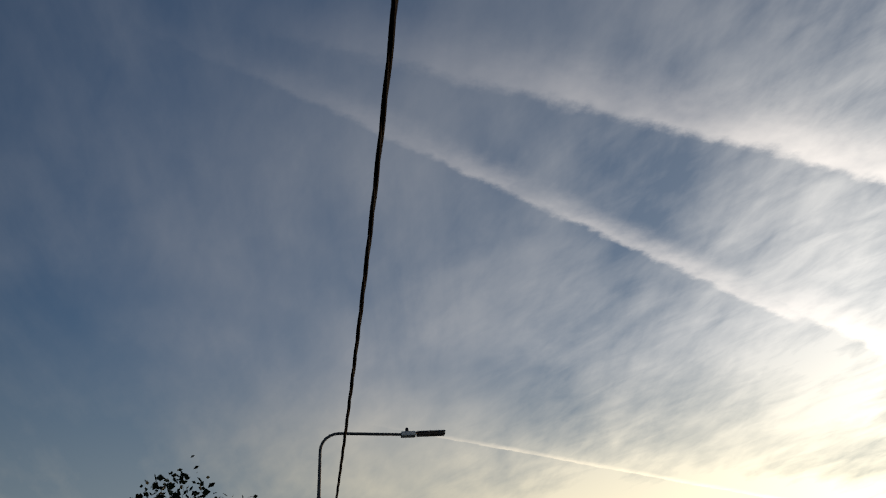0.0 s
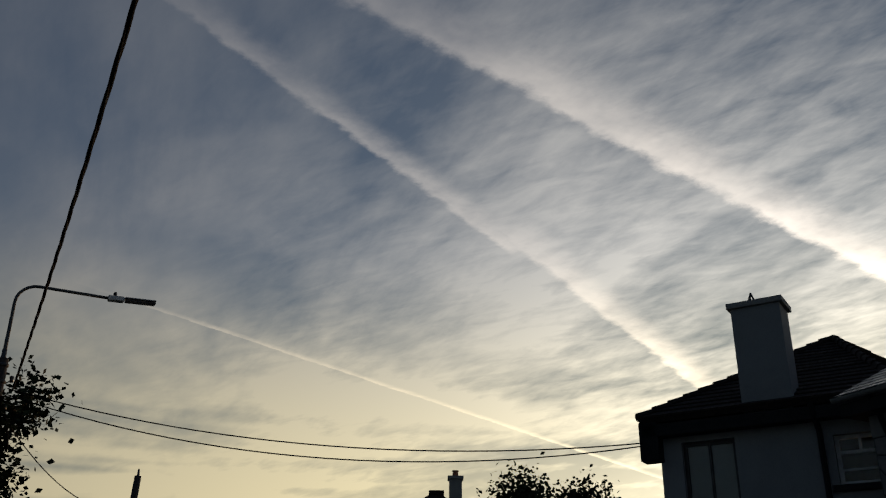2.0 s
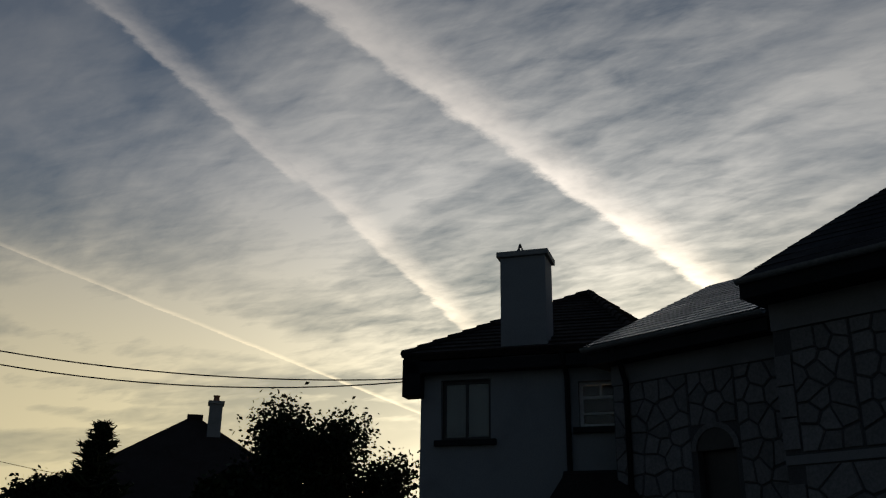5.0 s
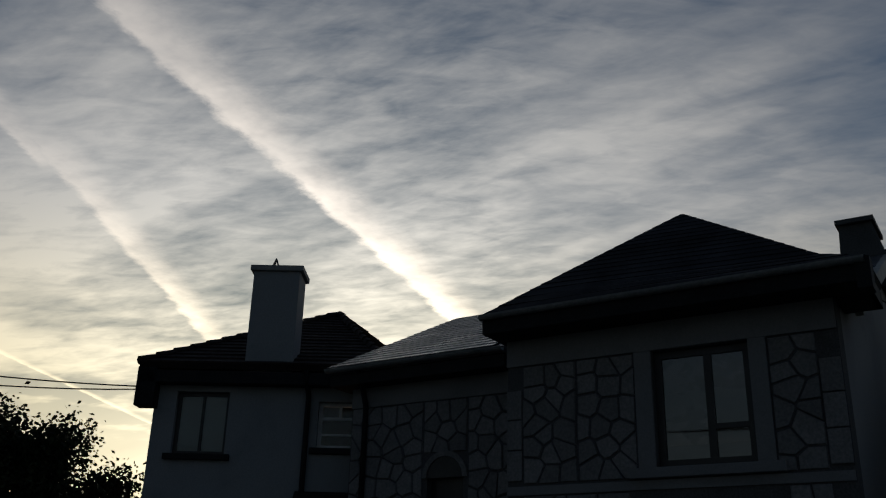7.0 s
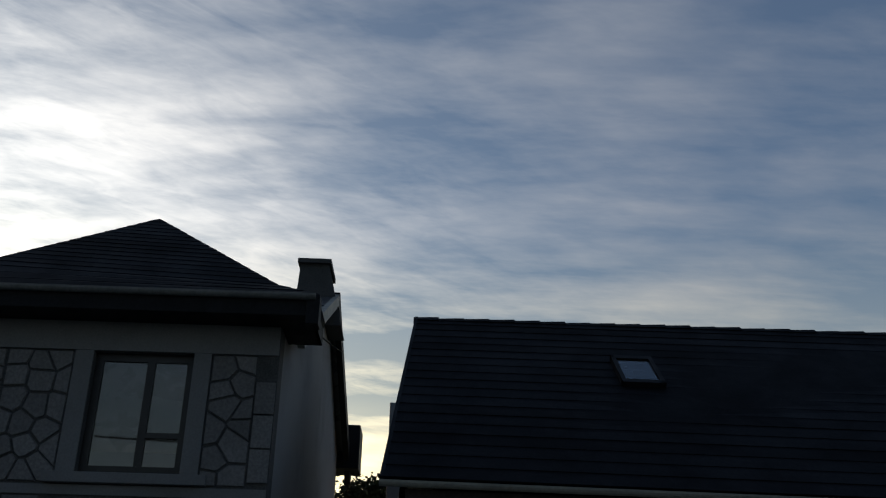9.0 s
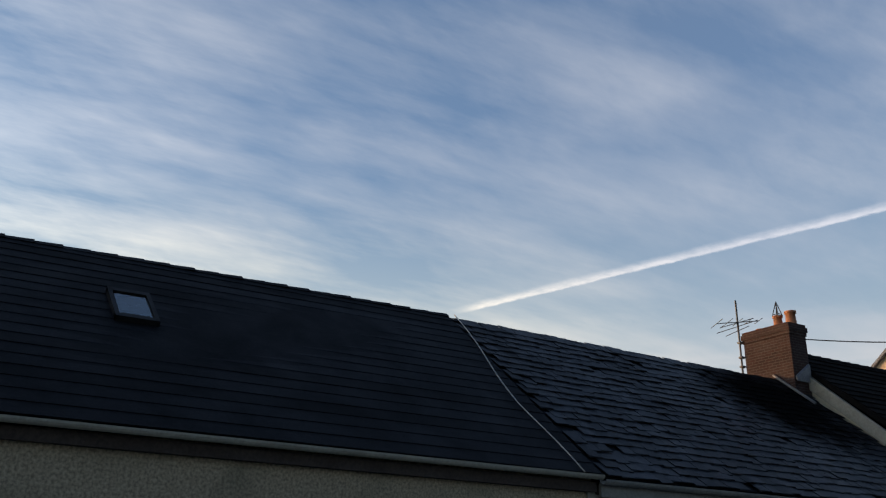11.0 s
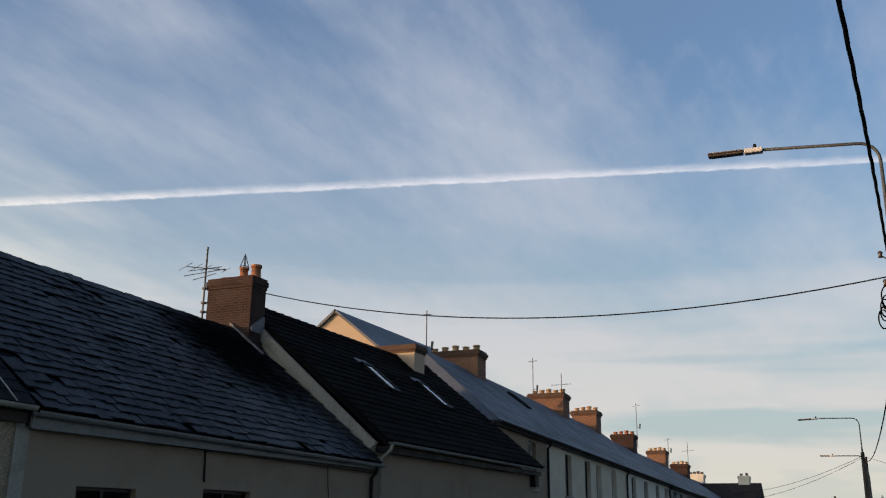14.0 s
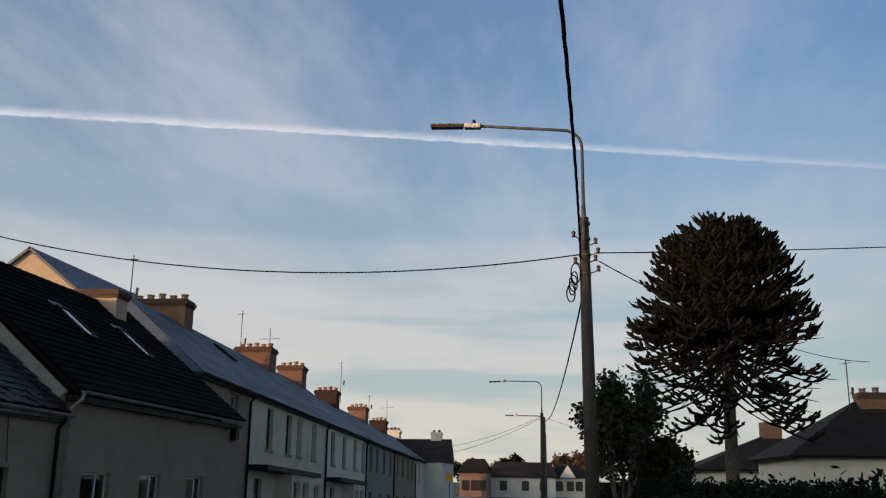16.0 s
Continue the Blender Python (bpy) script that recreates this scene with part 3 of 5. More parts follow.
def aerial(x, y, z, h, turn, label, kind_of=0):
    """A television aerial on a mast."""
    t = thing("tv_aerial", (x, y, z), label, "aerial", "rooftop aerials")
    part("mast", tube(bmesh.new(), [(x, y, z), (x, y, z + h)], 0.028, 6), ALU, t)
    c, s = math.cos(radians(turn)), math.sin(radians(turn))
    zz = z + h * (0.72 if kind_of == 0 else 0.94)
    half = 0.62 if kind_of == 0 else 0.27
    part("boom", tube(bmesh.new(), [(x - c * half, y - s * half, zz - 0.05), (x + c * half, y + s * half, zz + 0.05)], 0.014, 6), ALU, t)
    for k in range(5 if kind_of == 0 else 8):
        f = -1 + 2 * k / (4 if kind_of == 0 else 7)
        w_ = (0.42 if kind_of == 0 else 0.16) * (1 - 0.25 * f)
        ex, ey, ez = x + c * half * f, y + s * half * f, zz + 0.05 * f
        part("element", tube(bmesh.new(), [(ex + s * w_, ey - c * w_, ez), (ex - s * w_, ey + c * w_, ez)], 0.009, 5), ALU, t)
    if kind_of:
        zl = z + h * 0.45
        part("side_arm", tube(bmesh.new(), [(x, y, zl), (x + c * 0.3, y + s * 0.3, zl + 0.12)], 0.014, 5), ALU, t)
        part("reflector", tube(bmesh.new(), [(x + c * 0.3, y + s * 0.3, zl - 0.08), (x + c * 0.34, y + s * 0.34, zl + 0.34)], [0.05, 0.07], 7), ALU, t)
    return t


def roof_window(parent, xe, ze, xr, zr, xa, xb, ya, yb, label, head=True):
    """A roof window in the street slope between xa (lower) and xb (upper)."""
    f = lambda x_: ze + (zr - ze) * (x_ - xe) / (xr - xe)
    n = Vector((zr - ze, 0, xe - xr)).normalized()
    P = lambda x_, y_, up_: Vector((x_, y_, f(x_))) + n * up_
    fr = bmesh.new()
    for (x0, x1, y0, y1) in ((xa, xa - 0.09, ya, yb), (xb + 0.09, xb, ya, yb), (xa, xb, ya, ya + 0.07), (xa, xb, yb - 0.07, yb)):
        hull(fr, [P(x0, y0, 0), P(x0, y1, 0), P(x1, y1, 0), P(x1, y0, 0)], [P(x0, y0, 0.11), P(x0, y1, 0.11), P(x1, y1, 0.11), P(x1, y0, 0.11)])
    win = part("roof_window", fr, DARK_TRIM, parent, label)
    h = [(xb - 0.05, ya - 0.05), (xb - 0.05, yb + 0.05), (xb - 0.22, yb + 0.05), (xb - 0.22, ya - 0.05)]
    if head:
        part("head_flashing", hull(bmesh.new(), [P(*p, 0.03) for p in h], [P(*p, 0.05) for p in h]), LEAD, win, "pale lead strip above the window")
    q = [(xa - 0.08, ya + 0.06), (xa - 0.08, yb - 0.06), (xb + 0.08, yb - 0.06), (xb + 0.08, ya + 0.06)]
    part("pane", hull(bmesh.new(), [P(*p, 0.07) for p in q], [P(*p, 0.085) for p in q]), COATED_GLASS, win)
    return win


# ---- low slate houses across the street ----
def low_house(name, y0, y1, z_e, z_r, wall_mat, label, holes, left_gable, right_gable, courses_gauge):
    t = thing(name, (RX, (y0 + y1) / 2, 0), label, "house", "low slate houses")
    wall = part("front_wall", wall_plane(bmesh.new(), FX, 0.4, y0, y1, 0, z_e - 0.12, holes), wall_mat, t)
    part("back_wall", B(-20.8, y0, 0, -20.4, y1, z_e - 0.12), wall_mat, t)
    if left_gable:
        part("gable_wall", gable_wall(y0 + 0.02, 0.34, FX - 0.4, -20.4, RX, z_e - 0.1, z_r - 0.2), wall_mat, t)
    part("gable_wall", gable_wall(y1 - 0.36, 0.34, FX - 0.4, -20.4, RX, z_e - 0.1, z_r - 0.2), wall_mat, t)
    for (a, b, c, d) in holes:
        window_x(t, FX, a, b, c, d, FRAME_DARK, CONCRETE, mull=(0.5,), fw=0.06)
    ov = 0.28 if left_gable else 0.0
    rf = bmesh.new()
    slab(rf, (FX + 0.25, y0 - ov, z_e), (FX + 0.25, y1, z_e), (RX, y1, z_r), (RX, y0 + ov * 0.25, z_r), 0.1)
    slab(rf, (-20.9, y0 - ov, z_e), (-20.9, y1, z_e), (RX, y1, z_r), (RX, y0 + ov * 0.25, z_r), 0.1)
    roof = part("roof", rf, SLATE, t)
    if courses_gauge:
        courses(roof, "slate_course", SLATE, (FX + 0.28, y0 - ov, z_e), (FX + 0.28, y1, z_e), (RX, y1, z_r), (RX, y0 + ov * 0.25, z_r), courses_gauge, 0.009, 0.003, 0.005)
    ridge = bmesh.new()
    n = int((y1 - y0) / 0.45)
    for k in range(n):
        ya, yb = y0 + (y1 - y0) * k / n, y0 + (y1 - y0) * (k + 1) / n
        dz = random.uniform(-0.008, 0.008)
        hull(ridge, [(RX + 0.13, ya, z_r - 0.075 + dz), (RX, ya, z_r + 0.01 + dz), (RX - 0.13, ya, z_r - 0.075 + dz)], [(RX + 0.13, yb, z_r - 0.065 + dz), (RX, yb, z_r + 0.03 + dz), (RX - 0.13, yb, z_r - 0.065 + dz)])
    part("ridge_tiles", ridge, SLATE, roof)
    # brown board, its colour darkened to stand in for the shadow under the gutter
    part("fascia", B(FX + 0.003, y0, z_e - 0.27, FX + 0.14, y1, z_e - 0.11), surface("shade_dark_soffit_" + name, (0.045, 0.032, 0.027), 0.8, 20, 0.3, 1.5, 0.5, 0.3), t)
    return t


ZE, ZR = 3.86, 7.50


def settle(ob, names, drop):
    """Lets the named parts of a house sink by drop(y, z), as old roofs do."""
    for o in [c for p in ob.children for c in [p, *p.children]]:
        if o.name.split(".")[0] in names:
            off = base_of(o)
            for v in o.data.vertices:
                v.co.z -= drop(v.co.y + off.y, v.co.z + off.z)


ha = low_house("roughcast_house", -0.1, 10.62, ZE, ZR, ROUGHCAST, "low house with roughcast front and dark slate roof", [(1.6, 2.8, 1.0, 2.3), (6.6, 7.8, 1.0, 2.3)], True, False, 0.3)
gutter_run(ha, (FX + 0.28, -0.42, ZE - 0.035), (FX + 0.28, 10.62, ZE - 0.17), (1, 0, 0), WHITE_TRIM, 0.075)
roof_window(ha, FX + 0.25, ZE, RX, ZR, -14.15, -15.0, 3.2, 3.88, "small grey roof window in the slates", False)
part("verge", slab(bmesh.new(), (FX + 0.27, -0.42, ZE + 0.02), (FX + 0.27, -0.37, ZE + 0.02), (RX, -0.02, ZR + 0.03), (RX, -0.07, ZR + 0.03), 0.18), DARK_TRIM, ha)

settle(ha, ("roof", "slate_course", "verge", "fascia", "roof_window", "pane"), lambda y, z: 0.014 * max(0.0, y + 0.4) * min(1.0, max(0.0, (ZR - z) / (ZR - ZE))))

hb = low_house("rendered_house", 10.66, 22.0, ZE - 0.19, ZR - 0.07, BEIGE_WALL, "low rendered house with uneven old slates", [(11.9, 13.3, 1.15, 2.55), (15.15, 16.7, 1.15, 2.62), (18.7, 20.0, 1.0, 2.2)], False, True, 0)
gutter_run(hb, (FX + 0.28, 10.64, ZE - 0.235), (FX + 0.28, 22.05, ZE - 0.375), (1, 0, 0), GUTTER_GREY, 0.085, label="heavy weathered grey gutter")
settle(hb, ("roof", "ridge_tiles", "fascia"), lambda y, z: 0.0115 * (y - 10.66))
part("gutter_back", B(FX + 0.15, 10.66, ZE - 0.5, FX + 0.2, 22.0, ZE - 0.27), GUTTER_GREY, hb)
part("pilaster", B(FX + 0.003, 10.5, 0, FX + 0.05, 10.76, ZE - 0.3), WHITE_TRIM, ha)
pipe(hb, [(FX + 0.28, 21.75, ZE - 0.42), (FX + 0.24, 21.75, ZE - 0.58), (FX + 0.09, 21.75, ZE - 0.74), (FX + 0.09, 21.75, 0.1)], 0.045, DARK_TRIM)
pipe(hb, [(FX + 0.02, 15.1, 3.4), (FX + 0.03, 15.12, 2.75)], 0.02, DARK_TRIM, "vent_pipe")
pipe(hb, [(FX + 0.02, 19.7, 3.4), (FX + 0.02, 19.75, 2.9), (FX + 0.02, 19.85, 2.3)], 0.008, CABLE, "wall_cable")
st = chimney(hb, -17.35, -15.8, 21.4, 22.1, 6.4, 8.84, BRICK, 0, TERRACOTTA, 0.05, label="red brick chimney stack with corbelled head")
chimney_pot(st, -16.35, 21.72, 8.84, 0.34, 0.13, TERRACOTTA, True)
chimney_pot(st, -15.98, 21.8, 8.84, 0.40, 0.15, TERRACOTTA)
chimney_pot(st, -17.0, 21.75, 8.84, 0.10, 0.12, TERRACOTTA)
fl = bmesh.new()
slab(fl, (-15.2, 21.3, 6.52), (-15.2, 21.38, 6.52), (-16.4, 21.38, 7.47), (-16.4, 21.3, 7.47), 0.05)
part("flashing", fl, LEAD, st, "pale mortar flashing at the slates")
part("flashing", hull(bmesh.new(), [(-15.79, 21.45, 7.25), (-15.79, 22.05, 7.25), (-15.79, 22.05, 7.75), (-15.79, 21.45, 7.35)], [(-15.74, 21.45, 7.2), (-15.74, 22.05, 7.2), (-15.74, 22.05, 7.7), (-15.74, 21.45, 7.3)]), LEAD, st)
# loose wire hanging down the slope between the two houses
f_roof = lambda x_: ZE + (ZR - ZE) * (x_ - FX - 0.25) / (RX - FX - 0.25)
pts = []
for k in range(15):
    f = k / 14
    x_ = -16.36 + 4.7 * f
    pts.append((x_, 10.8 - 0.62 * min(1, f * 1.5) + 0.05 * math.sin(f * 9), f_roof(x_) + 0.05 - 0.12 * f))
solo("roof_wire", tube(bmesh.new(), pts, 0.011, 6), ROPE, "thin pale wire lying down the slate slope", "wire", smooth=True)
a1 = aerial(-17.45, 21.35, 7.5, 2.35, 60, "old television aerial strapped to a brick chimney")
for dz, half, deg in ((1.55, 0.75, 0), (1.66, 0.55, 8), (1.42, 0.5, -10)):
    c_, s_ = math.cos(radians(deg)), math.sin(radians(deg))
    part("element", tube(bmesh.new(), [(-17.45 - c_ * half, 21.3 - s_ * half, 7.5 + dz - 0.03), (-17.45 + c_ * half, 21.3 + s_ * half, 7.5 + dz + 0.03)], 0.012, 5), ALU, a1)
for dz in (0.35, 0.62, 1.05):
    part("clamp", soft_box(-17.51, 21.3, 7.5 + dz, -17.39, 21.45, 7.56 + dz, r=0.012), ALU, a1)

# ---- beige house ----
BX, BE, BR = -16.7, 4.16, 8.32
t = thing("beige_house", (BX, 28.5, 0), "low beige house with dark tiled roof and roof windows", "house")
holes = [(23.3, 24.9, 0.95, 2.12), (26.8, 28.3, 0.95, 2.1), (30.4, 31.9, 0.95, 2.05)]
part("front_wall", wall_plane(bmesh.new(), FX, 0.35, 22.06, 34.7, 0, BE - 0.2, holes), BEIGE_WALL, t)
part("back_wall", B(-21.4, 22.06, 0, -21.0, 34.7, BE - 0.2), BEIGE_WALL, t)
part("gable_wall", gable_wall(22.07, 0.3, FX - 0.35, -21.0, BX, BE - 0.1, BR - 0.16), CREAM_WALL, t, "pale gable showing above the lower roof")
part("gable_wall", gable_wall(34.38, 0.3, FX - 0.35, -21.0, BX, BE - 0.1, BR - 0.16), CREAM_WALL, t)
for (a, b, c, d) in holes:
    window_x(t, FX, a, b, c, d, FRAME_WHITE, CONCRETE, mull=(0.62,), fw=0.06, blind=0.0)
rf = bmesh.new()
slab(rf, (FX + 0.34, 22.1, BE - 0.04), (FX + 0.34, 34.95, BE - 0.04), (BX, 34.95, BR), (BX, 22.1, BR), 0.12)
slab(rf, (-21.7, 22.1, BE - 0.04), (-21.7, 34.95, BE - 0.04), (BX, 34.95, BR), (BX, 22.1, BR), 0.12)
roof = part("roof", rf, TILE, t)
courses(roof, "tile_course", TILE, (FX + 0.37, 22.1, BE - 0.03), (FX + 0.37, 34.97, BE - 0.03), (BX, 34.97, BR), (BX, 22.1, BR), 0.31, 0.028, 0.004, 0.012)
bm = bmesh.new()
for k in range(28):
    ya, yb = 22.1 + 12.85 * k / 28, 22.1 + 12.85 * (k + 1) / 28
    hull(bm, [(BX + 0.15, ya, BR - 0.08), (BX, ya, BR + 0.03), (BX - 0.15, ya, BR - 0.08)], [(BX + 0.15, yb, BR - 0.07), (BX, yb, BR + 0.06), (BX - 0.15, yb, BR - 0.07)])
part("ridge_tiles", bm, TILE, roof)
part("verge_board", slab(bmesh.new(), (FX + 0.06, 21.98, BE - 0.1), (FX + 0.06, 22.09, BE - 0.1), (BX, 22.09, BR - 0.14), (BX, 21.98, BR - 0.14), 0.3), WHITE_TRIM, t, "weathered cream verge board")
gutter_run(t, (FX + 0.4, 22.2, BE - 0.07), (FX + 0.4, 35.0, BE - 0.1), (1, 0, 0), GUTTER_GREY, 0.075)
part("fascia", B(FX + 0.003, 22.1, BE - 0.34, FX + 0.26, 34.9, BE - 0.19), DARK_TRIM, t)
pipe(t, [(FX + 0.4, 22.3, BE - 0.1), (FX + 0.36, 22.25, BE - 0.3), (FX + 0.12, 22.2, BE - 0.5), (FX + 0.1, 22.2, 0.1)], 0.05, WHITE_TRIM)
part("corbel", B(FX + 0.003, 34.3, BE - 0.75, FX + 0.22, 34.7, BE - 0.35), DARK_TRIM, t)
roof_window(t, FX + 0.34, BE, BX, BR, -13.98, -15.15, 26.62, 27.3, "narrow roof window set in dark tiles")
roof_window(t, FX + 0.34, BE, BX, BR, -13.86, -15.05, 30.58, 31.25, "narrow roof window set in dark tiles")
chimney(t, -17.75, -15.9, 32.2, 33.1, 7.4, 8.74, TAN_WALL, 0, CLAY_PALE, 0.1, label="low rendered chimney with dark capping")

# gabled return behind the beige house
t = thing("gabled_return", (-23.5, 40, 0), "pale rendered rear house with slate gable roof", "house")
prof = [(-21.5, 0), (-21.5, 10.25), (-24.15, 12.34), (-26.8, 10.25), (-26.8, 0)]
part("gable_wall", hull(bmesh.new(), [(a, 40.0, b) for a, b in prof], [(a, 40.3, b) for a, b in prof]), TAN_WALL, t)
part("side_wall", B(-21.6, 40.3, 0, -21.9, 52, 10.3), TAN_WALL, t)
rf = bmesh.new()
slab(rf, (-21.3, 39.8, 10.12), (-21.3, 52, 10.12), (-24.2, 52, 12.42), (-24.2, 39.8, 12.42), 0.12)
slab(rf, (-27.1, 39.8, 10.12), (-27.1, 52, 10.12), (-24.2, 52, 12.42), (-24.2, 39.8, 12.42), 0.12)
part("roof", rf, SLATE_BLUE, t)

# ---- terrace ----
# the row stands back from the low houses and steps down the falling street
TERRACE_AT = Matrix.Translation(EYE) @ Matrix.Scale(1.15, 4) @ Matrix.Translation(-EYE)


def set_back(ob):
    """Lets a terrace house and its parts follow the fall of the street, on the set-back building line."""
    kids = [ob]
    while kids:
        o = kids.pop()
        kids += list(o.children)
        if o.type == "MESH":
            off = base_of(o)
            for v in o.data.vertices:
                p = v.co + off
                p.z -= 0.032 * (p.y - 36.0)
                v.co = TERRACE_AT @ p - off


TERRACE = [
    # from, to, eave, ridge, wall, windows (centre, blind), label
    (30.6, 36.4, 5.27, 8.8, BEIGE_WALL, [(34.6, 0.8)], "beige end house of the two-storey terrace"),
    (36.42, 49.35, 5.27, 8.8, CREAM_WALL, [(39.25, 0), (42.18, 0), (44.05, 0.9), (46.85, 0.9)], "cream two-storey terrace house with stone sills"),
    (49.37, 60.2, 5.25, 8.78, WHITE_WALL, [(51.0, 0), (53.9, 0), (56.9, 0), (59.4, 0)], "white two-storey terrace house with dark sashes"),
    (60.22, 70.9, 5.22, 8.5, GREY_WALL, [(62.0, 0), (64.2, 0), (66.9, 0.5), (69.6, 0.5)], "grey rendered two-storey terrace house"),
    (70.92, 82.0, 5.26, 8.46, BEIGE_WALL, [(72.8, 0.7), (75.4, 0.7), (78.0, 0.7), (80.4, 0)], "beige two-storey terrace house with pale blinds"),
    (82.02, 98.0, 5.32, 8.3, WHITE_WALL, [(84.5, 0), (88.5, 0), (92.0, 0), (95.5, 0)], "white two-storey house near the terrace end"),
]
for (y0, y1, ze, zr, wm, wins, lab) in TERRACE:
    t = thing("terrace_house", (RX, (y0 + y1) / 2, 0), lab, "house", "terrace houses")
    ht = 1.74 if y0 < 59 else 1.55
    holes = [(c - 0.46, c + 0.46, ze - 0.23 - ht, ze - 0.23) for c, _ in wins]
    low_h = []
    n_low = max(1, int((y1 - y0) / 3.2))
    for k in range(n_low):
        c = y0 + (y1 - y0) * (k + 0.5) / n_low
        low_h.append((c - 0.5, c + 0.5, 0.15 if k % 3 == 1 else 0.8, 2.1))
    part("front_wall", wall_plane(bmesh.new(), FX, 0.35, y0, y1, 0, ze, holes + low_h), wm, t)
    part("back_wall", B(-20.8, y0, 0, -20.5, y1, ze), wm, t)
    hip = 3.0 if y0 < 31 else 0.0
    if hip:
        part("end_wall", B(-20.5, y0 + 0.01, 0, FX - 0.35, y0 + 0.29, ze), wm, t)
    for ye in (y1 - 0.29,) if hip else (y0 + 0.01, y1 - 0.29):
        part("gable_wall", gable_wall(ye, 0.28, FX - 0.35, -20.5, RX, ze, zr - 0.1), wm, t)
    for (c, bl), h in zip(wins, holes):
        window_x(t, FX, *h, FRAME_WHITE if bl else FRAME_DARK, CONCRETE, bars=((0.08, 0.92, 0.5),), fw=0.06, deep=0.16, blind=bl)
    for k, h in enumerate(low_h):
        if k % 3 == 1:
            d = part("front_door", soft_box(FX - 0.2, h[0], h[2], FX - 0.14, h[1], h[3]), DOOR_DARK, t)
            part("door_knob", tube(bmesh.new(), [(FX - 0.14, h[1] - 0.12, 1.15), (FX - 0.08, h[1] - 0.12, 1.15)], [0.02, 0.03], 8), STEEL, d)
        else:
            window_x(t, FX, *h, FRAME_WHITE if k % 2 else FRAME_DARK, CONCRETE, bars=((0.06, 0.94, 0.5),), fw=0.06, deep=0.14)
    rf = bmesh.new()
    slab(rf, (FX + 0.2, y0, ze + 0.08), (FX + 0.2, y1, ze + 0.08), (RX, y1, zr), (RX, y0 + hip, zr), 0.1)
    slab(rf, (-21.0, y0, ze + 0.08), (-21.0, y1, ze + 0.08), (RX, y1, zr), (RX, y0 + hip, zr), 0.1)
    if hip:
        slab(rf, (FX + 0.2, y0, ze + 0.08), (-21.0, y0, ze + 0.08), (RX - 0.01, y0 + hip, zr), (RX + 0.01, y0 + hip, zr), 0.1)
    roof = part("roof", rf, SLATE_BLUE, t)
    courses(roof, "slate_course", SLATE_BLUE, (FX + 0.22, y0, ze + 0.09), (FX + 0.22, y1, ze + 0.09), (RX, y1, zr), (RX, y0 + hip, zr), 0.3, 0.008, 0.003, 0.005)
    gutter_run(t, (FX + 0.26, y0, ze + 0.05), (FX + 0.26, y1, ze + 0.02), (1, 0, 0), DARK_TRIM, 0.07)
    part("fascia", B(FX + 0.003, y0, ze - 0.1, FX + 0.18, y1, ze + 0.02), DARK_TRIM, t)
    pipe(t, [(FX + 0.26, y1 - 0.1, ze), (FX + 0.2, y1 - 0.1, ze - 0.15), (FX + 0.08, y1 - 0.1, ze - 0.3), (FX + 0.08, y1 - 0.1, 0.1)], 0.05, DARK_TRIM)
    if 36 < y0 < 59:
        # flat-topped bay and porch run under one dark canopy
        ym = y0 + (y1 - y0) * 0.68
        part("canopy", soft_box(FX + 0.003, y0 + 0.1, 2.38, FX + 0.85, ym, 2.58), DARK_TRIM, t)
        bay = part("bay", wall_plane(bmesh.new(), FX + 0.7, 0.7, y0 + 4.2, y0 + 7.4, 0, 2.378, [(y0 + 4.5, y0 + 5.6, 0.8, 2.1), (y0 + 6.0, y0 + 7.1, 0.8, 2.1)]), wm, t)
        for a in (4.5, 6.0):
            window_x(t, FX + 0.7, y0 + a, y0 + a + 1.1, 0.8, 2.1, FRAME_WHITE, CONCRETE, fw=0.06)
    if 36 < y0 < 40:
        roof_window(t, FX + 0.2, ze + 0.08, RX, zr, -14.5, -15.5, 41.2, 41.7, "small roof window in blue-grey slates")
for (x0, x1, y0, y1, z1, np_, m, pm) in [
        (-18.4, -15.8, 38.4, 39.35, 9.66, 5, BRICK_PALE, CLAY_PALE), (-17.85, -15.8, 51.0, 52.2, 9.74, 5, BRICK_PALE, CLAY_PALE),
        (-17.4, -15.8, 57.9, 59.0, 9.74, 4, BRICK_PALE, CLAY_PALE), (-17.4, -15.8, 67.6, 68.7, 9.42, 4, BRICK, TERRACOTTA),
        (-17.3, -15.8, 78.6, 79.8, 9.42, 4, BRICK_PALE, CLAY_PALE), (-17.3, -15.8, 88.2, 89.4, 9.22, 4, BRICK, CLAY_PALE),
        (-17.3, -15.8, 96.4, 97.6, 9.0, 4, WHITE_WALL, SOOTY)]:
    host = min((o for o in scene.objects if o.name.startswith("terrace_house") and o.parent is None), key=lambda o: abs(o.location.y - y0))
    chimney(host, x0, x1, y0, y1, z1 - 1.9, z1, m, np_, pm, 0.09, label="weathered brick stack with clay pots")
for o in [o for o in scene.objects if o.name.startswith("terrace_house") and o.parent is None]:
    set_back(o)
for (x, y, z, h, k) in [(-17.5, 36.6, 8.1, 3.0, 1), (-17.7, 51.4, 8.0, 3.4, 1), (-16.0, 51.4, 8.1, 2.3, 0), (-15.75, 68.7, 7.5, 3.2, 1), (-15.7, 79.5, 7.1, 2.0, 1), (-15.9, 89.4, 6.7, 2.9, 0)]:
    foot = TERRACE_AT @ Vector((x, y, z))
    aerial(*foot, h * 1.15, 20 + 30 * k, "thin television aerial above a terrace roof", k)

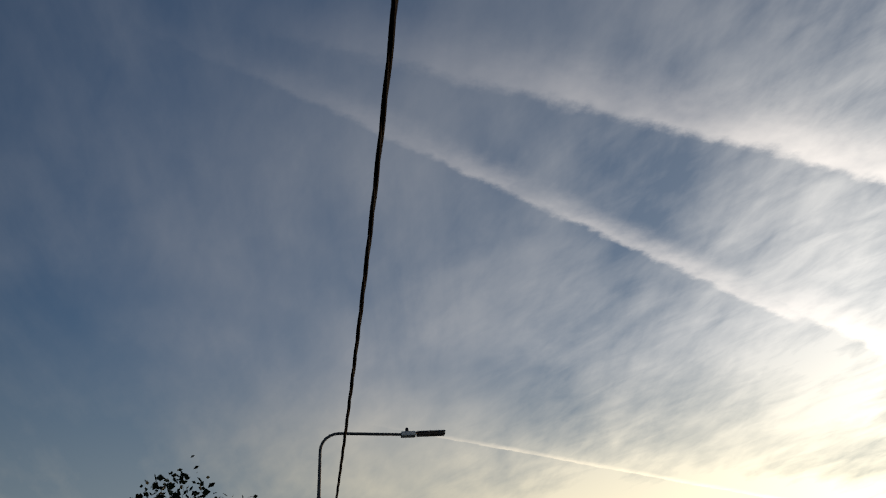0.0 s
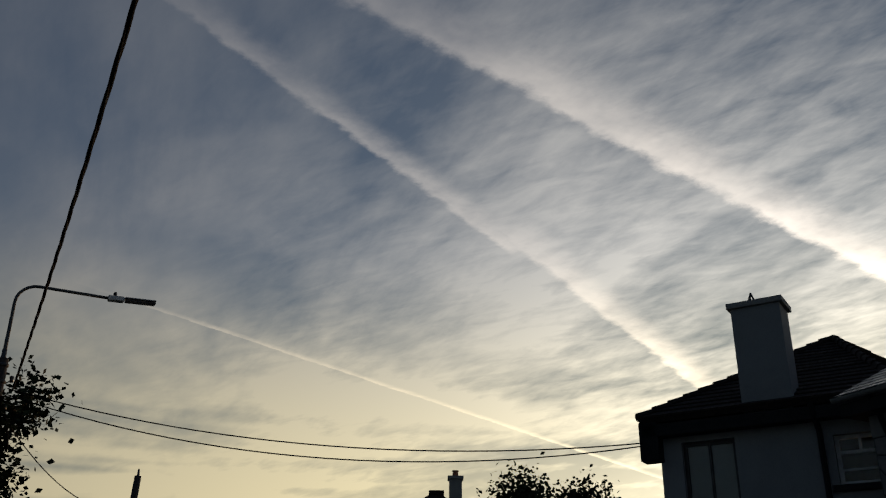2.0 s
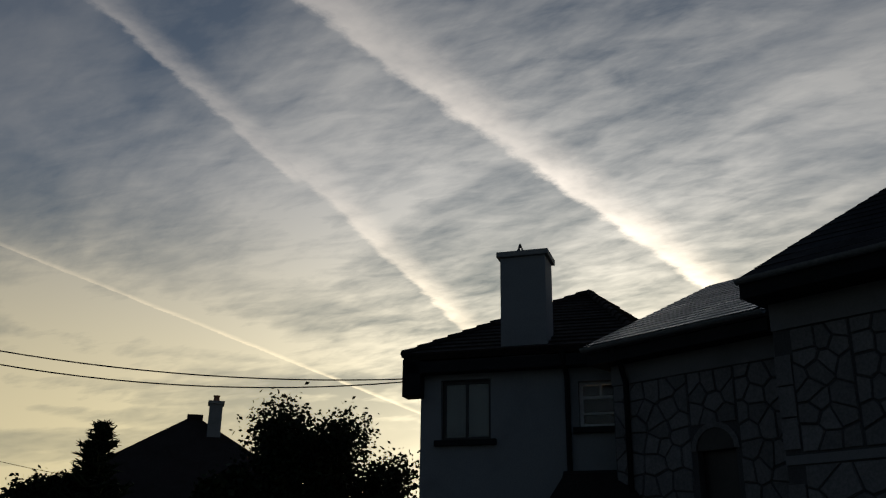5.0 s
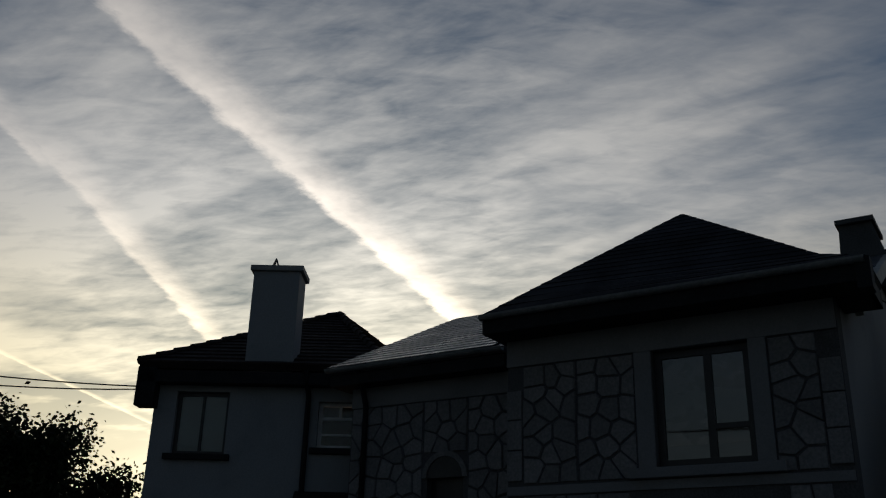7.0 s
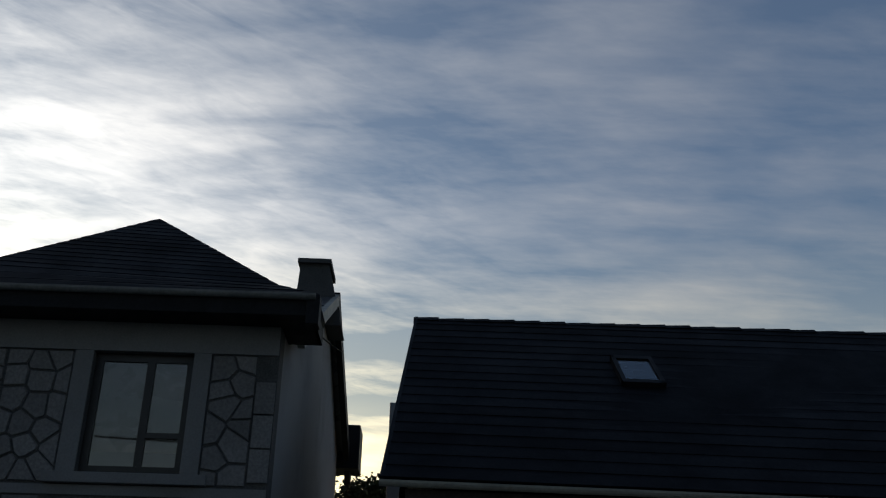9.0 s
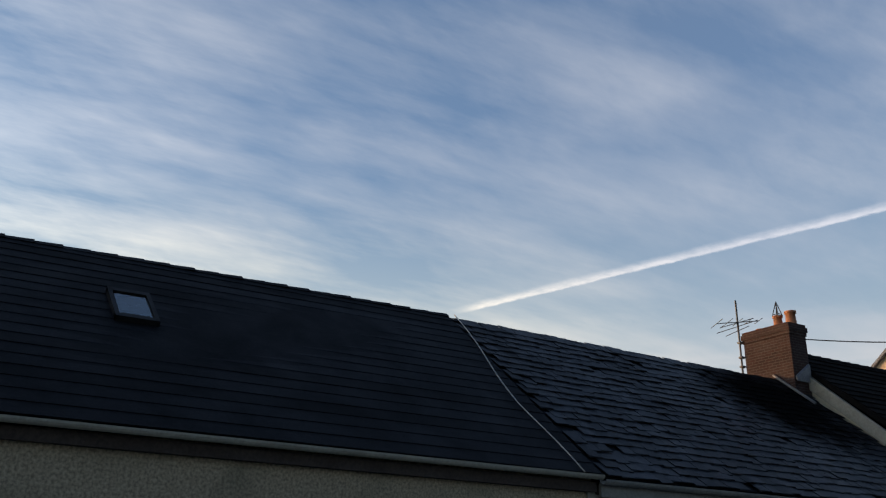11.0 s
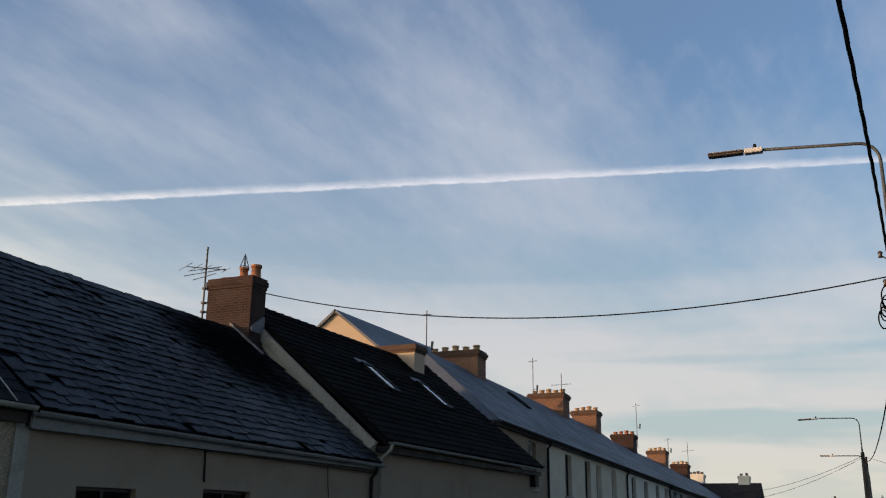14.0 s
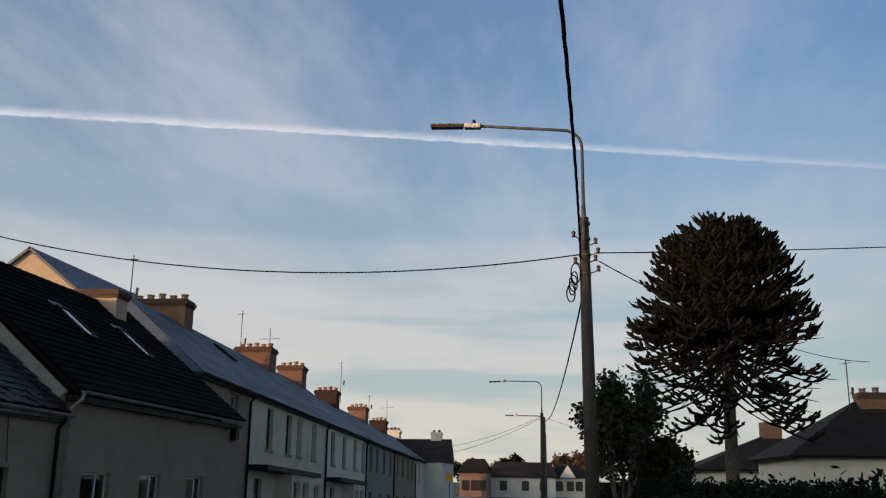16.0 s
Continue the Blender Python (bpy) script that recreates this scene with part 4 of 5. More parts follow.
# cross house closing the terrace
t = thing("end_house", (-13, 106, 0), "white end house with dark roof and pale chimney", "house")
part("wall", wall_plane(bmesh.new(), -11.85, 8, 101, 112, 0, 3.95, [(103, 103.9, 2.2, 3.3), (106, 106.9, 2.2, 3.3)]), WHITE_WALL, t)
rf = bmesh.new()
hull(rf, [(-11.7, 100.8, 3.95), (-11.7, 112.2, 3.95), (-19.2, 112.2, 3.95), (-19.2, 100.8, 3.95)], [(-11.5, 106.3, 6.6), (-11.5, 106.7, 6.6), (-19, 106.7, 6.6), (-19, 106.3, 6.6)])
part("roof", rf, TILE_BROWN, t)
chimney(t, -13.75, -12.6, 105.9, 107, 6.1, 7.35, WHITE_WALL, 2, SOOTY, 0.06)

# ---- stone-clad house ----
def voronoi_cells(y0, y1, z0, z1, cell, rng):
    """Irregular stone outlines that fill a rectangle."""
    ny, nz = max(1, round((y1 - y0) / cell)), max(1, round((z1 - z0) / cell))
    pts = [(y0 + (j + 0.5 + rng.uniform(-0.42, 0.42)) * (y1 - y0) / ny, z0 + (k + 0.5 + rng.uniform(-0.42, 0.42)) * (z1 - z0) / nz) for j in range(ny) for k in range(nz)]
    out = []
    for p in pts:
        poly = [(y0, z0), (y1, z0), (y1, z1), (y0, z1)]
        for q in pts:
            if q is p or (q[0] - p[0]) ** 2 + (q[1] - p[1]) ** 2 > (4 * cell) ** 2:
                continue
            mx, mz, nx_, nz_ = (p[0] + q[0]) / 2, (p[1] + q[1]) / 2, q[0] - p[0], q[1] - p[1]
            cut, m = [], len(poly)
            for i in range(m):
                a, b = poly[i], poly[(i + 1) % m]
                da, db = (a[0] - mx) * nx_ + (a[1] - mz) * nz_, (b[0] - mx) * nx_ + (b[1] - mz) * nz_
                if da <= 0:
                    cut.append(a)
                if da * db < 0:
                    f = da / (da - db)
                    cut.append((a[0] + (b[0] - a[0]) * f, a[1] + (b[1] - a[1]) * f))
            poly = cut
            if len(poly) < 3:
                break
        if len(poly) >= 3:
            out.append(poly)
    return out


def cladding(parent, x, y0, y1, z0, z1, cell, seed):
    rng = random.Random(seed)
    for poly in voronoi_cells(y0, y1, z0, z1, cell, rng):
        cy_, cz_ = sum(p[0] for p in poly) / len(poly), sum(p[1] for p in poly) / len(poly)
        size = math.sqrt(sum((p[0] - cy_) ** 2 + (p[1] - cz_) ** 2 for p in poly) / len(poly))
        k = max(0.3, 1 - 0.017 / max(size, 0.03))
        d = rng.uniform(0.026, 0.04)
        inner = [(cy_ + (p[0] - cy_) * k, cz_ + (p[1] - cz_) * k) for p in poly]
        face = [(cy_ + (p[0] - cy_) * k * 0.93, cz_ + (p[1] - cz_) * k * 0.93) for p in poly]
        bm = hull(bmesh.new(), [(x + 0.003, *p) for p in inner], [(x + d, *p) for p in face])
        bmesh.ops.recalc_face_normals(bm, faces=bm.faces[:])
        part("stone", bm, STONE, parent)


SX, LX = -12.0, -13.3
stone_h = thing("stone_house", (-16, -5, 0), "two-storey house clad in crazy-paved stone, dark hipped roof", "house")
t = stone_h
bay_wall = part("bay_wall", wall_plane(bmesh.new(), SX, 0.35, -6.44, -1.82, 0, 5.95, [(-4.23, -2.93, 3.86, 5.42), (-4.5, -2.7, 0.9, 2.4)]), MORTAR, t)
part("top_band", B(SX + 0.003, -6.44, 5.43, SX + 0.04, -1.83, 5.93), BAND_WALL, bay_wall, "smooth grey rendered band under the eave")
for (a, b) in ((-4.47, -4.235), (-2.925, -2.7)):
    part("window_surround", B(SX + 0.003, a, 3.86, SX + 0.035, b, 5.428), BAND_WALL, bay_wall)
part("sill_band", soft_box(SX + 0.003, -4.6, 3.72, SX + 0.12, -2.58, 3.85), BAND_WALL, bay_wall)
part("string_course", B(SX + 0.003, -6.44, 3.58, SX + 0.03, -1.83, 3.7), BAND_WALL, bay_wall)
for zq in range(12):
    z0 = 0.3 + zq * 0.435
    if z0 + 0.42 < 5.45 and not 3.3 < z0 < 3.6:
        part("quoin", soft_box(SX + 0.003, -2.08, z0, SX + 0.04, -1.83, z0 + 0.415, r=0.008), STONE, bay_wall)
        part("quoin", soft_box(SX + 0.003, -6.44, z0, SX + 0.04, -6.2, z0 + 0.415, r=0.008), STONE, bay_wall)
cladding(bay_wall, SX, -2.69, -2.09, 3.72, 5.42, 0.27, 4)
cladding(bay_wall, SX, -6.19, -5.35, 3.72, 5.42, 0.27, 5)
cladding(bay_wall, SX, -5.34, -4.48, 3.72, 5.42, 0.27, 6)
cladding(bay_wall, SX, -6.19, -4.6, 0.3, 3.57, 0.36, 7)
cladding(bay_wall, SX, -2.6, -2.09, 0.3, 3.57, 0.3, 8)
window_x(t, SX, -4.23, -2.93, 3.86, 5.42, FRAME_DARK, DARK_TRIM, mull=(0.56,), bars=((0.58, 0.95, 0.32),), fw=0.1, deep=0.1, sill=False, label="dark framed upper window with opening light", glass=COATED_GLASS)
window_x(t, SX, -4.5, -2.7, 0.9, 2.4, FRAME_DARK, CONCRETE, mull=(0.5,), fw=0.08, deep=0.1)
part("side_wall", B(-22.4, -2.2, 0, SX - 0.36, -1.823, 6.0), PALE_WALL, t, "plain grey rendered side wall")
pr = [(-13.0, 6.0), (-17.8, 8.3), (-22.4, 6.0)]
part("gable", hull(bmesh.new(), [(a, -2.2, b) for a, b in pr], [(a, -1.824, b) for a, b in pr]), PALE_WALL, t)
part("bay_return", B(LX, -6.44, 0, SX - 0.36, -6.1, 5.95), PALE_WALL, t)
link = part("link_wall", wall_plane(bmesh.new(), LX, 0.35, -10.3, -6.45, 0, 6.0, [(-8.66, -7.96, 0.2, 4.1)]), MORTAR, t)
part("top_band", B(LX + 0.003, -10.3, 5.4, LX + 0.03, -6.46, 5.98), BAND_WALL, link)
cladding(link, LX, -10.28, -8.75, 2.6, 5.39, 0.31, 11)
cladding(link, LX, -7.87, -6.46, 2.6, 5.39, 0.31, 12)
cladding(link, LX, -8.74, -7.88, 4.5, 5.39, 0.29, 13)
for k in range(10):
    a0, a1 = math.pi * k / 10, math.pi * (k + 1) / 10
    q = lambda a, r: (-8.31 + math.cos(a) * r, 4.1 + math.sin(a) * r)
    voussoir = hull(bmesh.new(), [(LX - 0.3, *q(a0, 0.35)), (LX - 0.3, *q(a0, 0.44)), (LX - 0.3, *q(a1, 0.44)), (LX - 0.3, *q(a1, 0.35))], [(LX + 0.04, *q(a0, 0.35)), (LX + 0.04, *q(a0, 0.44)), (LX + 0.04, *q(a1, 0.44)), (LX + 0.04, *q(a1, 0.35))])
    part("arch_stone", voussoir, STONE, link)
lun = [( -8.31 + math.cos(math.pi * k / 12) * 0.35, 4.1 + math.sin(math.pi * k / 12) * 0.35) for k in range(13)]
part("arched_light", hull(bmesh.new(), [(LX + 0.006, *p) for p in lun], [(LX + 0.016, *p) for p in lun]), FRAME_DARK, link, "dark arched stair window")
part("arched_light", B(LX - 0.2, -8.66, 0.2, LX - 0.16, -7.96, 4.1), FRAME_DARK, link)
part("back_wall", B(-22.4, -10.3, 0, -22.1, -2.2, 5.9), PALE_WALL, t)
part("left_wall", hull(bmesh.new(), [(a, -10.3, b) for a, b in [(LX - 0.35, 0), (LX - 0.35, 6.0)] + pr[1:2] + [(-22.1, 5.9), (-22.1, 0)]], [(a, -9.95, b) for a, b in [(LX - 0.35, 0), (LX - 0.35, 6.0)] + pr[1:2] + [(-22.1, 5.9), (-22.1, 0)]]), PALE_WALL, t)
rf = bmesh.new()
slab(rf, (-12.9, -10.6, 6.08), (-12.9, -1.66, 6.08), (-17.8, -1.66, 8.42), (-17.8, -10.9, 8.42), 0.12)
slab(rf, (-22.9, -10.6, 5.95), (-22.9, -1.66, 5.95), (-17.8, -1.66, 8.42), (-17.8, -10.9, 8.42), 0.12)
main_roof = part("main_roof", rf, TILE_PALE, t)
courses(main_roof, "tile_course", TILE_PALE, (-12.88, -10.6, 6.09), (-12.88, -7.2, 6.09), (-17.8, -7.2, 8.43), (-17.8, -10.9, 8.43), 0.3, 0.012, 0.003, 0.003)
# hipped roof of the bay, flatter at the foot
EX, YA, YB, ZB = -11.45, -6.58, -1.33, 6.12
PK = (-14.4, -4.4, 8.42)
mid_l, mid_r = Vector((EX - 0.62, YA + 0.48, ZB + 0.5)), Vector((EX - 0.62, YB - 0.62, ZB + 0.34))
bl, br = Vector((EX, YA, ZB)), Vector((EX, YB, ZB))
back_r, back_l = Vector((-17.2, YB, ZB)), Vector((-17.2, YA, ZB))
mbr, mbl = Vector((-17.2, YB - 0.62, ZB + 0.34)), Vector((-17.2, YA + 0.48, ZB + 0.5))
pk, pb = Vector(PK), Vector((-17.2, -4.4, 8.42))
hip_quads = ((bl, br, mid_r, mid_l), (br, Vector((-12.75, YB, ZB)), Vector((-12.75, YB - 0.62, ZB + 0.34)), mid_r), (back_l, bl, mid_l, mbl), (mid_r, mbr, pb, pk), (mbl, mid_l, pk, pb), (mid_l, mid_r, pk + Vector((0, 0.02, 0)), pk - Vector((0, 0.02, 0))))
for quad in hip_quads:
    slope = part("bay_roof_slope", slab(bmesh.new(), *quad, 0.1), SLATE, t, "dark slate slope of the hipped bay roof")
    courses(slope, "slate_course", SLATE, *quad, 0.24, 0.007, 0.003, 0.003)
part("fascia", B(EX + 0.02, YA + 0.02, ZB - 0.3, EX - 0.05, YB - 0.02, ZB - 0.085), DARK_TRIM, t)
part("soffit", B(EX - 0.05, YA + 0.02, ZB - 0.3, -12.75, YB - 0.02, ZB - 0.26), DARK_TRIM, t)
part("fascia", B(EX - 0.05, YB - 0.07, ZB - 0.3, -12.75, YB - 0.021, ZB - 0.085), DARK_TRIM, t)
gutter_run(t, (EX + 0.06, YA, ZB - 0.03), (EX + 0.06, YB, ZB - 0.03), (1, 0, 0), GUTTER_GREY, 0.07)
part("gutter_end", soft_box(EX - 0.2, YB - 0.12, ZB - 0.42, EX + 0.06, YB + 0.05, ZB - 0.02), DARK_TRIM, t)
part("verge_board", slab(bmesh.new(), (-12.7, -1.7, 5.98), (-12.7, -1.6, 5.98), (-17.85, -1.6, 8.45), (-17.85, -1.7, 8.45), 0.22), WHITE_TRIM, t, "pale verge board of the side gable")
part("verge_board", slab(bmesh.new(), (-23.3, -1.66, 5.75), (-23.3, -1.52, 5.75), (-17.75, -1.6, 8.44), (-17.75, -1.72, 8.44), 0.3), DARK_TRIM, t)
part("box_end", soft_box(-23.4, -1.95, 5.72, -22.3, -1.3, 6.75, r=0.03), DARK_TRIM, t)
gutter_run(t, (-12.84, -10.6, 6.05), (-12.84, -7.0, 6.05), (1, 0, 0), GUTTER_GREY, 0.07)
part("soffit", B(-12.92, -10.55, 5.75, LX - 0.3, -7.0, 5.95), DARK_TRIM, t)
pipe(t, [(-12.9, -9.95, 6.0), (-13.1, -9.95, 5.7), (-13.22, -9.95, 5.4), (-13.22, -9.95, 0.1)], 0.05, DARK_TRIM)
bm = bmesh.new()
hull(bm, [(-17.3, -2.45, 7.6), (-18.3, -2.45, 7.6), (-18.3, -1.5, 7.6), (-17.3, -1.5, 7.6)], [(-17.3, -2.38, 8.86), (-18.3, -2.38, 8.86), (-18.3, -1.82, 8.86), (-17.3, -1.82, 8.86)])
box(bm, -17.22, -2.43, 8.86, -18.38, -1.77, 8.95)
part("chimney", bm, MORTAR, t, "squat tapered chimney at the gable")
cable_thing("house_wire", hang((-12.1, -1.36, 5.8), (-18.62, -1.55, 7.46), 0.02, 8), 0.012, "thin wire along the gable wall")

# ---- house with the tall chimney, turned off the street line ----
CA = radians(31)
RM = Matrix.Translation(EYE) @ Matrix.Scale(1.12, 4) @ Matrix.Translation(-EYE) @ Matrix.Rotation(CA, 4, "Z")


def spun(bm):
    bmesh.ops.transform(bm, matrix=RM, verts=bm.verts[:])
    return bm


def at31(x, y, z=0.0):
    return RM @ Vector((x, y, z))


t = thing("chimney_house", (at31(-19, -2.5).x, at31(-19, -2.5).y, 0), "pale two-storey house with tiled hip roof and tall chimney", "house")
HX = -15.5
w1, w2 = (-4.81, -3.92, 4.36, 5.4), (-2.41, -1.69, 4.5, 5.27)
part("front_wall", spun(wall_plane(bmesh.new(), HX, 0.3, -5.18, -1.45, 0, 5.55, [w1, w2])), PALE_WALL, t)
part("side_wall", spun(B(HX - 7.5, -5.18, 0, HX - 0.3, -4.88, 5.55)), PALE_WALL, t)
part("back_wall", spun(B(HX - 7.8, -5.18, 0, HX - 7.5, -1.45, 5.55)), PALE_WALL, t)
part("far_wall", spun(B(HX - 7.5, -1.75, 0, HX - 0.3, -1.45, 5.55)), PALE_WALL, t)


def window_spun(parent, y0, y1, z0, z1, mat, bars, surround=True):
    x = HX - 0.1
    fr = bmesh.new()
    for b in ((y0, z0, y0 + 0.06, z1), (y1 - 0.06, z0, y1, z1), (y0 + 0.06, z0, y1 - 0.06, z0 + 0.06), (y0 + 0.06, z1 - 0.06, y1 - 0.06, z1)):
        box(fr, x - 0.06, b[0], b[1], x, b[2], b[3])
    win = part("window", spun(fr), mat, parent)
    part("pane", spun(B(x - 0.035, y0 + 0.06, z0 + 0.06, x - 0.027, y1 - 0.06, z1 - 0.06)), GLASS, win).visible_shadow = False
    for b in bars:
        part("glazing_bar", spun(B(x - 0.05, b[0], b[1], x + 0.003, b[2], b[3])), mat, win)
    part("sill", spun(soft_box(HX - 0.1, y0 - 0.1, z0 - 0.1, HX + 0.09, y1 + 0.1, z0 - 0.002)), DARK_TRIM, win)
    if surround:
        part("blind", spun(B(x - 0.06, y0 + 0.06, z0 + 0.06, x - 0.05, y1 - 0.06, z1 - 0.06)), CURTAIN, win, "pale closed blind")
    return win


window_spun(t, *w1[:2], *w1[2:], FRAME_DARK, [(-4.39, 4.42, -4.35, 5.34)])
window_spun(t, *w2[:2], *w2[2:], FRAME_WHITE, [(-2.35, 4.98, -1.75, 5.03), (-2.07, 5.03, -2.03, 5.21), (-2.35, 4.72, -1.75, 4.75)], False)
e0, e1 = (HX + 0.3, -5.42, 5.82), (HX + 0.3, -1.2, 5.82)
b0, b1 = (HX - 8.1, -5.42, 5.82), (HX - 8.1, 1.6, 5.82)
pk0, pk1 = (-19.5, -2.72, 8.04), (-19.6, -2.62, 8.04)
rf = bmesh.new()
hip_quads = []
for quad in ((e0, e1, pk1, pk0), (b0, e0, pk0, pk1), (e1, b1, pk1, pk1), (b1, b0, pk0, pk1)):
    q = [Vector(p) for p in quad]
    q[2] = q[2] + Vector((0, 0.01, 0))
    hip_quads.append(q)
    slab(rf, *q, 0.1)
roof = part("roof", spun(rf), TILE_BROWN, t)
for q in hip_quads:
    courses(roof, "tile_course", TILE_BROWN, *q, 0.3, 0.025, 0.003, 0.01, spun)
hips = bmesh.new()
for c in (e0, e1, b0):
    n = 14
    a, b = Vector(c), Vector(pk0)
    for k in range(n):
        p, q = a.lerp(b, k / n), a.lerp(b, (k + 1.1) / n)
        tube(hips, [p + Vector((0, 0, 0.02)), q + Vector((0, 0, 0.0))], [0.085, 0.07], 7)
part("hip_tiles", spun(hips), TILE_BROWN, roof)
part("eave_box", spun(soft_box(HX - 0.05, -5.45, 5.1, HX + 0.26, -5.12, 5.76, r=0.02)), DARK_TRIM, t, "black boxed eave corner")
part("fascia", spun(B(HX + 0.003, -5.4, 5.5, HX + 0.26, -1.25, 5.7)), DARK_TRIM, t)
part("fascia", spun(B(HX - 8, -5.4, 5.5, HX + 0.003, -5.2, 5.7)), DARK_TRIM, t)
part("downpipe", spun(tube(bmesh.new(), [(HX + 0.3, -2.62, 5.75), (HX + 0.25, -2.6, 5.55), (HX + 0.08, -2.58, 5.35), (HX + 0.07, -2.58, 0.1)], 0.045, 8)), DARK_TRIM, t)
st = part("chimney", spun(soft_box(-15.95, -3.69, 5.6, -15.33, -2.88, 7.52, r=0.012)), PALE_WALL, t, "tall plain rendered chimney stack")
part("capping", spun(soft_box(-16.0, -3.75, 7.52, -15.28, -2.82, 7.62, r=0.015)), CONCRETE, st, "dark concrete capping")
cw = bmesh.new()
for dx, dy in ((-0.14, -0.1), (0.14, -0.1), (0, 0.14)):
    tube(cw, [(-15.7 + dx * 0.7, -3.4 + dy * 0.7, 7.61), (-15.7, -3.4, 7.89)], 0.016, 5)
part("cowl", spun(cw), ALU, st, "small pointed wire cowl")
pc = bmesh.new()
hull(pc, [(HX + 0.003, -2.9, 3.0), (HX + 1.2, -2.9, 3.0), (HX + 1.2, -1.3, 3.0), (HX + 0.003, -1.3, 3.0)], [(HX + 0.003, -2.7, 3.8), (HX + 0.5, -2.6, 3.7), (HX + 0.5, -1.6, 3.7), (HX + 0.003, -1.5, 3.8)])
part("porch_roof", spun(pc), TILE_BROWN, t)
part("porch_wall", spun(B(HX + 0.003, -2.75, 0, HX + 1.0, -1.45, 3.0)), PALE_WALL, t)

# rendered stub beyond the slate gable
solo("rear_chimney", soft_box(-22.6, -0.62, 0, -22.0, -0.3, 7.25, r=0.02), PALE_WALL, "pale rendered stack behind the slate gable", "chimney")

# ---- far house to the south ----
t = thing("hipped_house", (-22.7, -44.5, 0), "distant house with steep hipped roof and chimney", "house")
FM = Matrix.Translation((-22.7, -44.5, 0)) @ Matrix.Rotation(radians(-27), 4, "Z")


def far(bm):
    bmesh.ops.transform(bm, matrix=FM, verts=bm.verts[:])
    return bm


part("wall", far(B(-6.6, -5, 0, 6.6, 5, 5.4)), PALE_WALL, t)
rf = bmesh.new()
hull(rf, [(-7.1, -5.5, 5.2), (7.1, -5.5, 5.2), (7.1, 5.5, 5.2), (-7.1, 5.5, 5.2)], [(-0.2, -0.02, 10.06), (0.2, -0.02, 10.06), (0.2, 0.02, 10.06), (-0.2, 0.02, 10.06)])
part("roof", far(rf), TILE_BROWN, t)
part("ridge_cap", far(soft_box(-0.45, -0.2, 9.95, 0.35, 0.2, 10.2, r=0.04)), TILE_BROWN, t)
st = far(B(-1.35, 0.6, 8.2, -0.7, 1.3, 10.6))
cst = part("chimney", st, GREY_WALL, t)
part("capping", far(soft_box(-1.43, 0.52, 10.6, -0.62, 1.38, 10.75)), CONCRETE, cst)
chimney_pot(cst, *(FM @ Vector((-1.02, 0.95, 10.75)))[:], 0.32, 0.16, TERRACOTTA)


# ---- poles, lamps and lines ----
def lantern(parent, tip, root, label):
    """A long tubular street lantern from its root to its tip."""
    a, b = Vector(root), Vector(tip)
    d = (b - a).normalized()
    L = (b - a).length
    s = d.cross(Vector((0, 0, 1))).normalized()
    u = s.cross(d)

    def block(f0, f1, w0, h0, h1, mat, name):
        bm = bmesh.new()
        lo, hi = a + d * L * f0, a + d * L * f1
        hull(bm, [lo - s * w0 + u * h0, lo + s * w0 + u * h0, lo + s * w0 * 0.7 + u * h1, lo - s * w0 * 0.7 + u * h1],
             [hi - s * w0 + u * h0, hi + s * w0 + u * h0, hi + s * w0 * 0.7 + u * h1, hi - s * w0 * 0.7 + u * h1])
        bmesh.ops.bevel(bm, geom=bm.edges[:], offset=0.012, segments=2, affect="EDGES")
        return part(name, bm, mat, parent)

    block(0.0, 0.33, 0.1, -0.06, 0.06, LANTERN_END, "gear_box")
    block(0.34, 1.0, 0.11, 0.015, 0.055, LANTERN, "canopy")
    block(0.35, 0.99, 0.1, -0.05, 0.01, BOWL, "bowl")
    p = a + d * L * 0.14 + u * 0.06
    part("photocell", tube(bmesh.new(), [p, p + u * 0.05, p + u * 0.1], [0.04, 0.045, 0.03], 10), DARK_TRIM, parent, smooth=True)


def utility_pole(x, y, top, label, lean=(0, 0)):
    t = thing("utility_pole", (x, y, 0), label, "pole", "wooden utility poles")
    part("pole", tube(bmesh.new(), [(x - lean[0], y - lean[1], -0.2), (x, y, top * 0.5), (x + lean[0], y + lean[1], top)], [0.17, 0.145, 0.115], 14), WOOD_POLE, t, smooth=True)
    return t


def lamp_arm(t, x, y, z0, z1, tip_x, root_x, tip_z, root_z, label):
    """A swan-neck bracket with its lantern, fixed to the pole top."""
    r = 0.45
    pts = [(x, y - 0.12, z0 - 0.7), (x, y - 0.12, z0), (x, y - 0.1, z1 - r)]
    for k in range(1, 7):
        a = math.pi / 2 * k / 6
        pts.append((x - r * (1 - math.cos(a)), y - 0.1, z1 - r + r * math.sin(a)))
    pts.append((root_x, y - 0.1, root_z))
    arm = part("bracket_arm", tube(bmesh.new(), pts, [0.045, 0.045] + [0.036] * (len(pts) - 2), 10), STEEL, t, label, smooth=True)
    part("socket", tube(bmesh.new(), [(x, y - 0.12, z0 - 0.15), (x, y - 0.12, z0 + 0.35)], [0.065, 0.05], 10), STEEL, arm, smooth=True)
    lantern(arm, (tip_x, y - 0.1, tip_z), (root_x + 0.02, y - 0.1, root_z), label)
    return arm


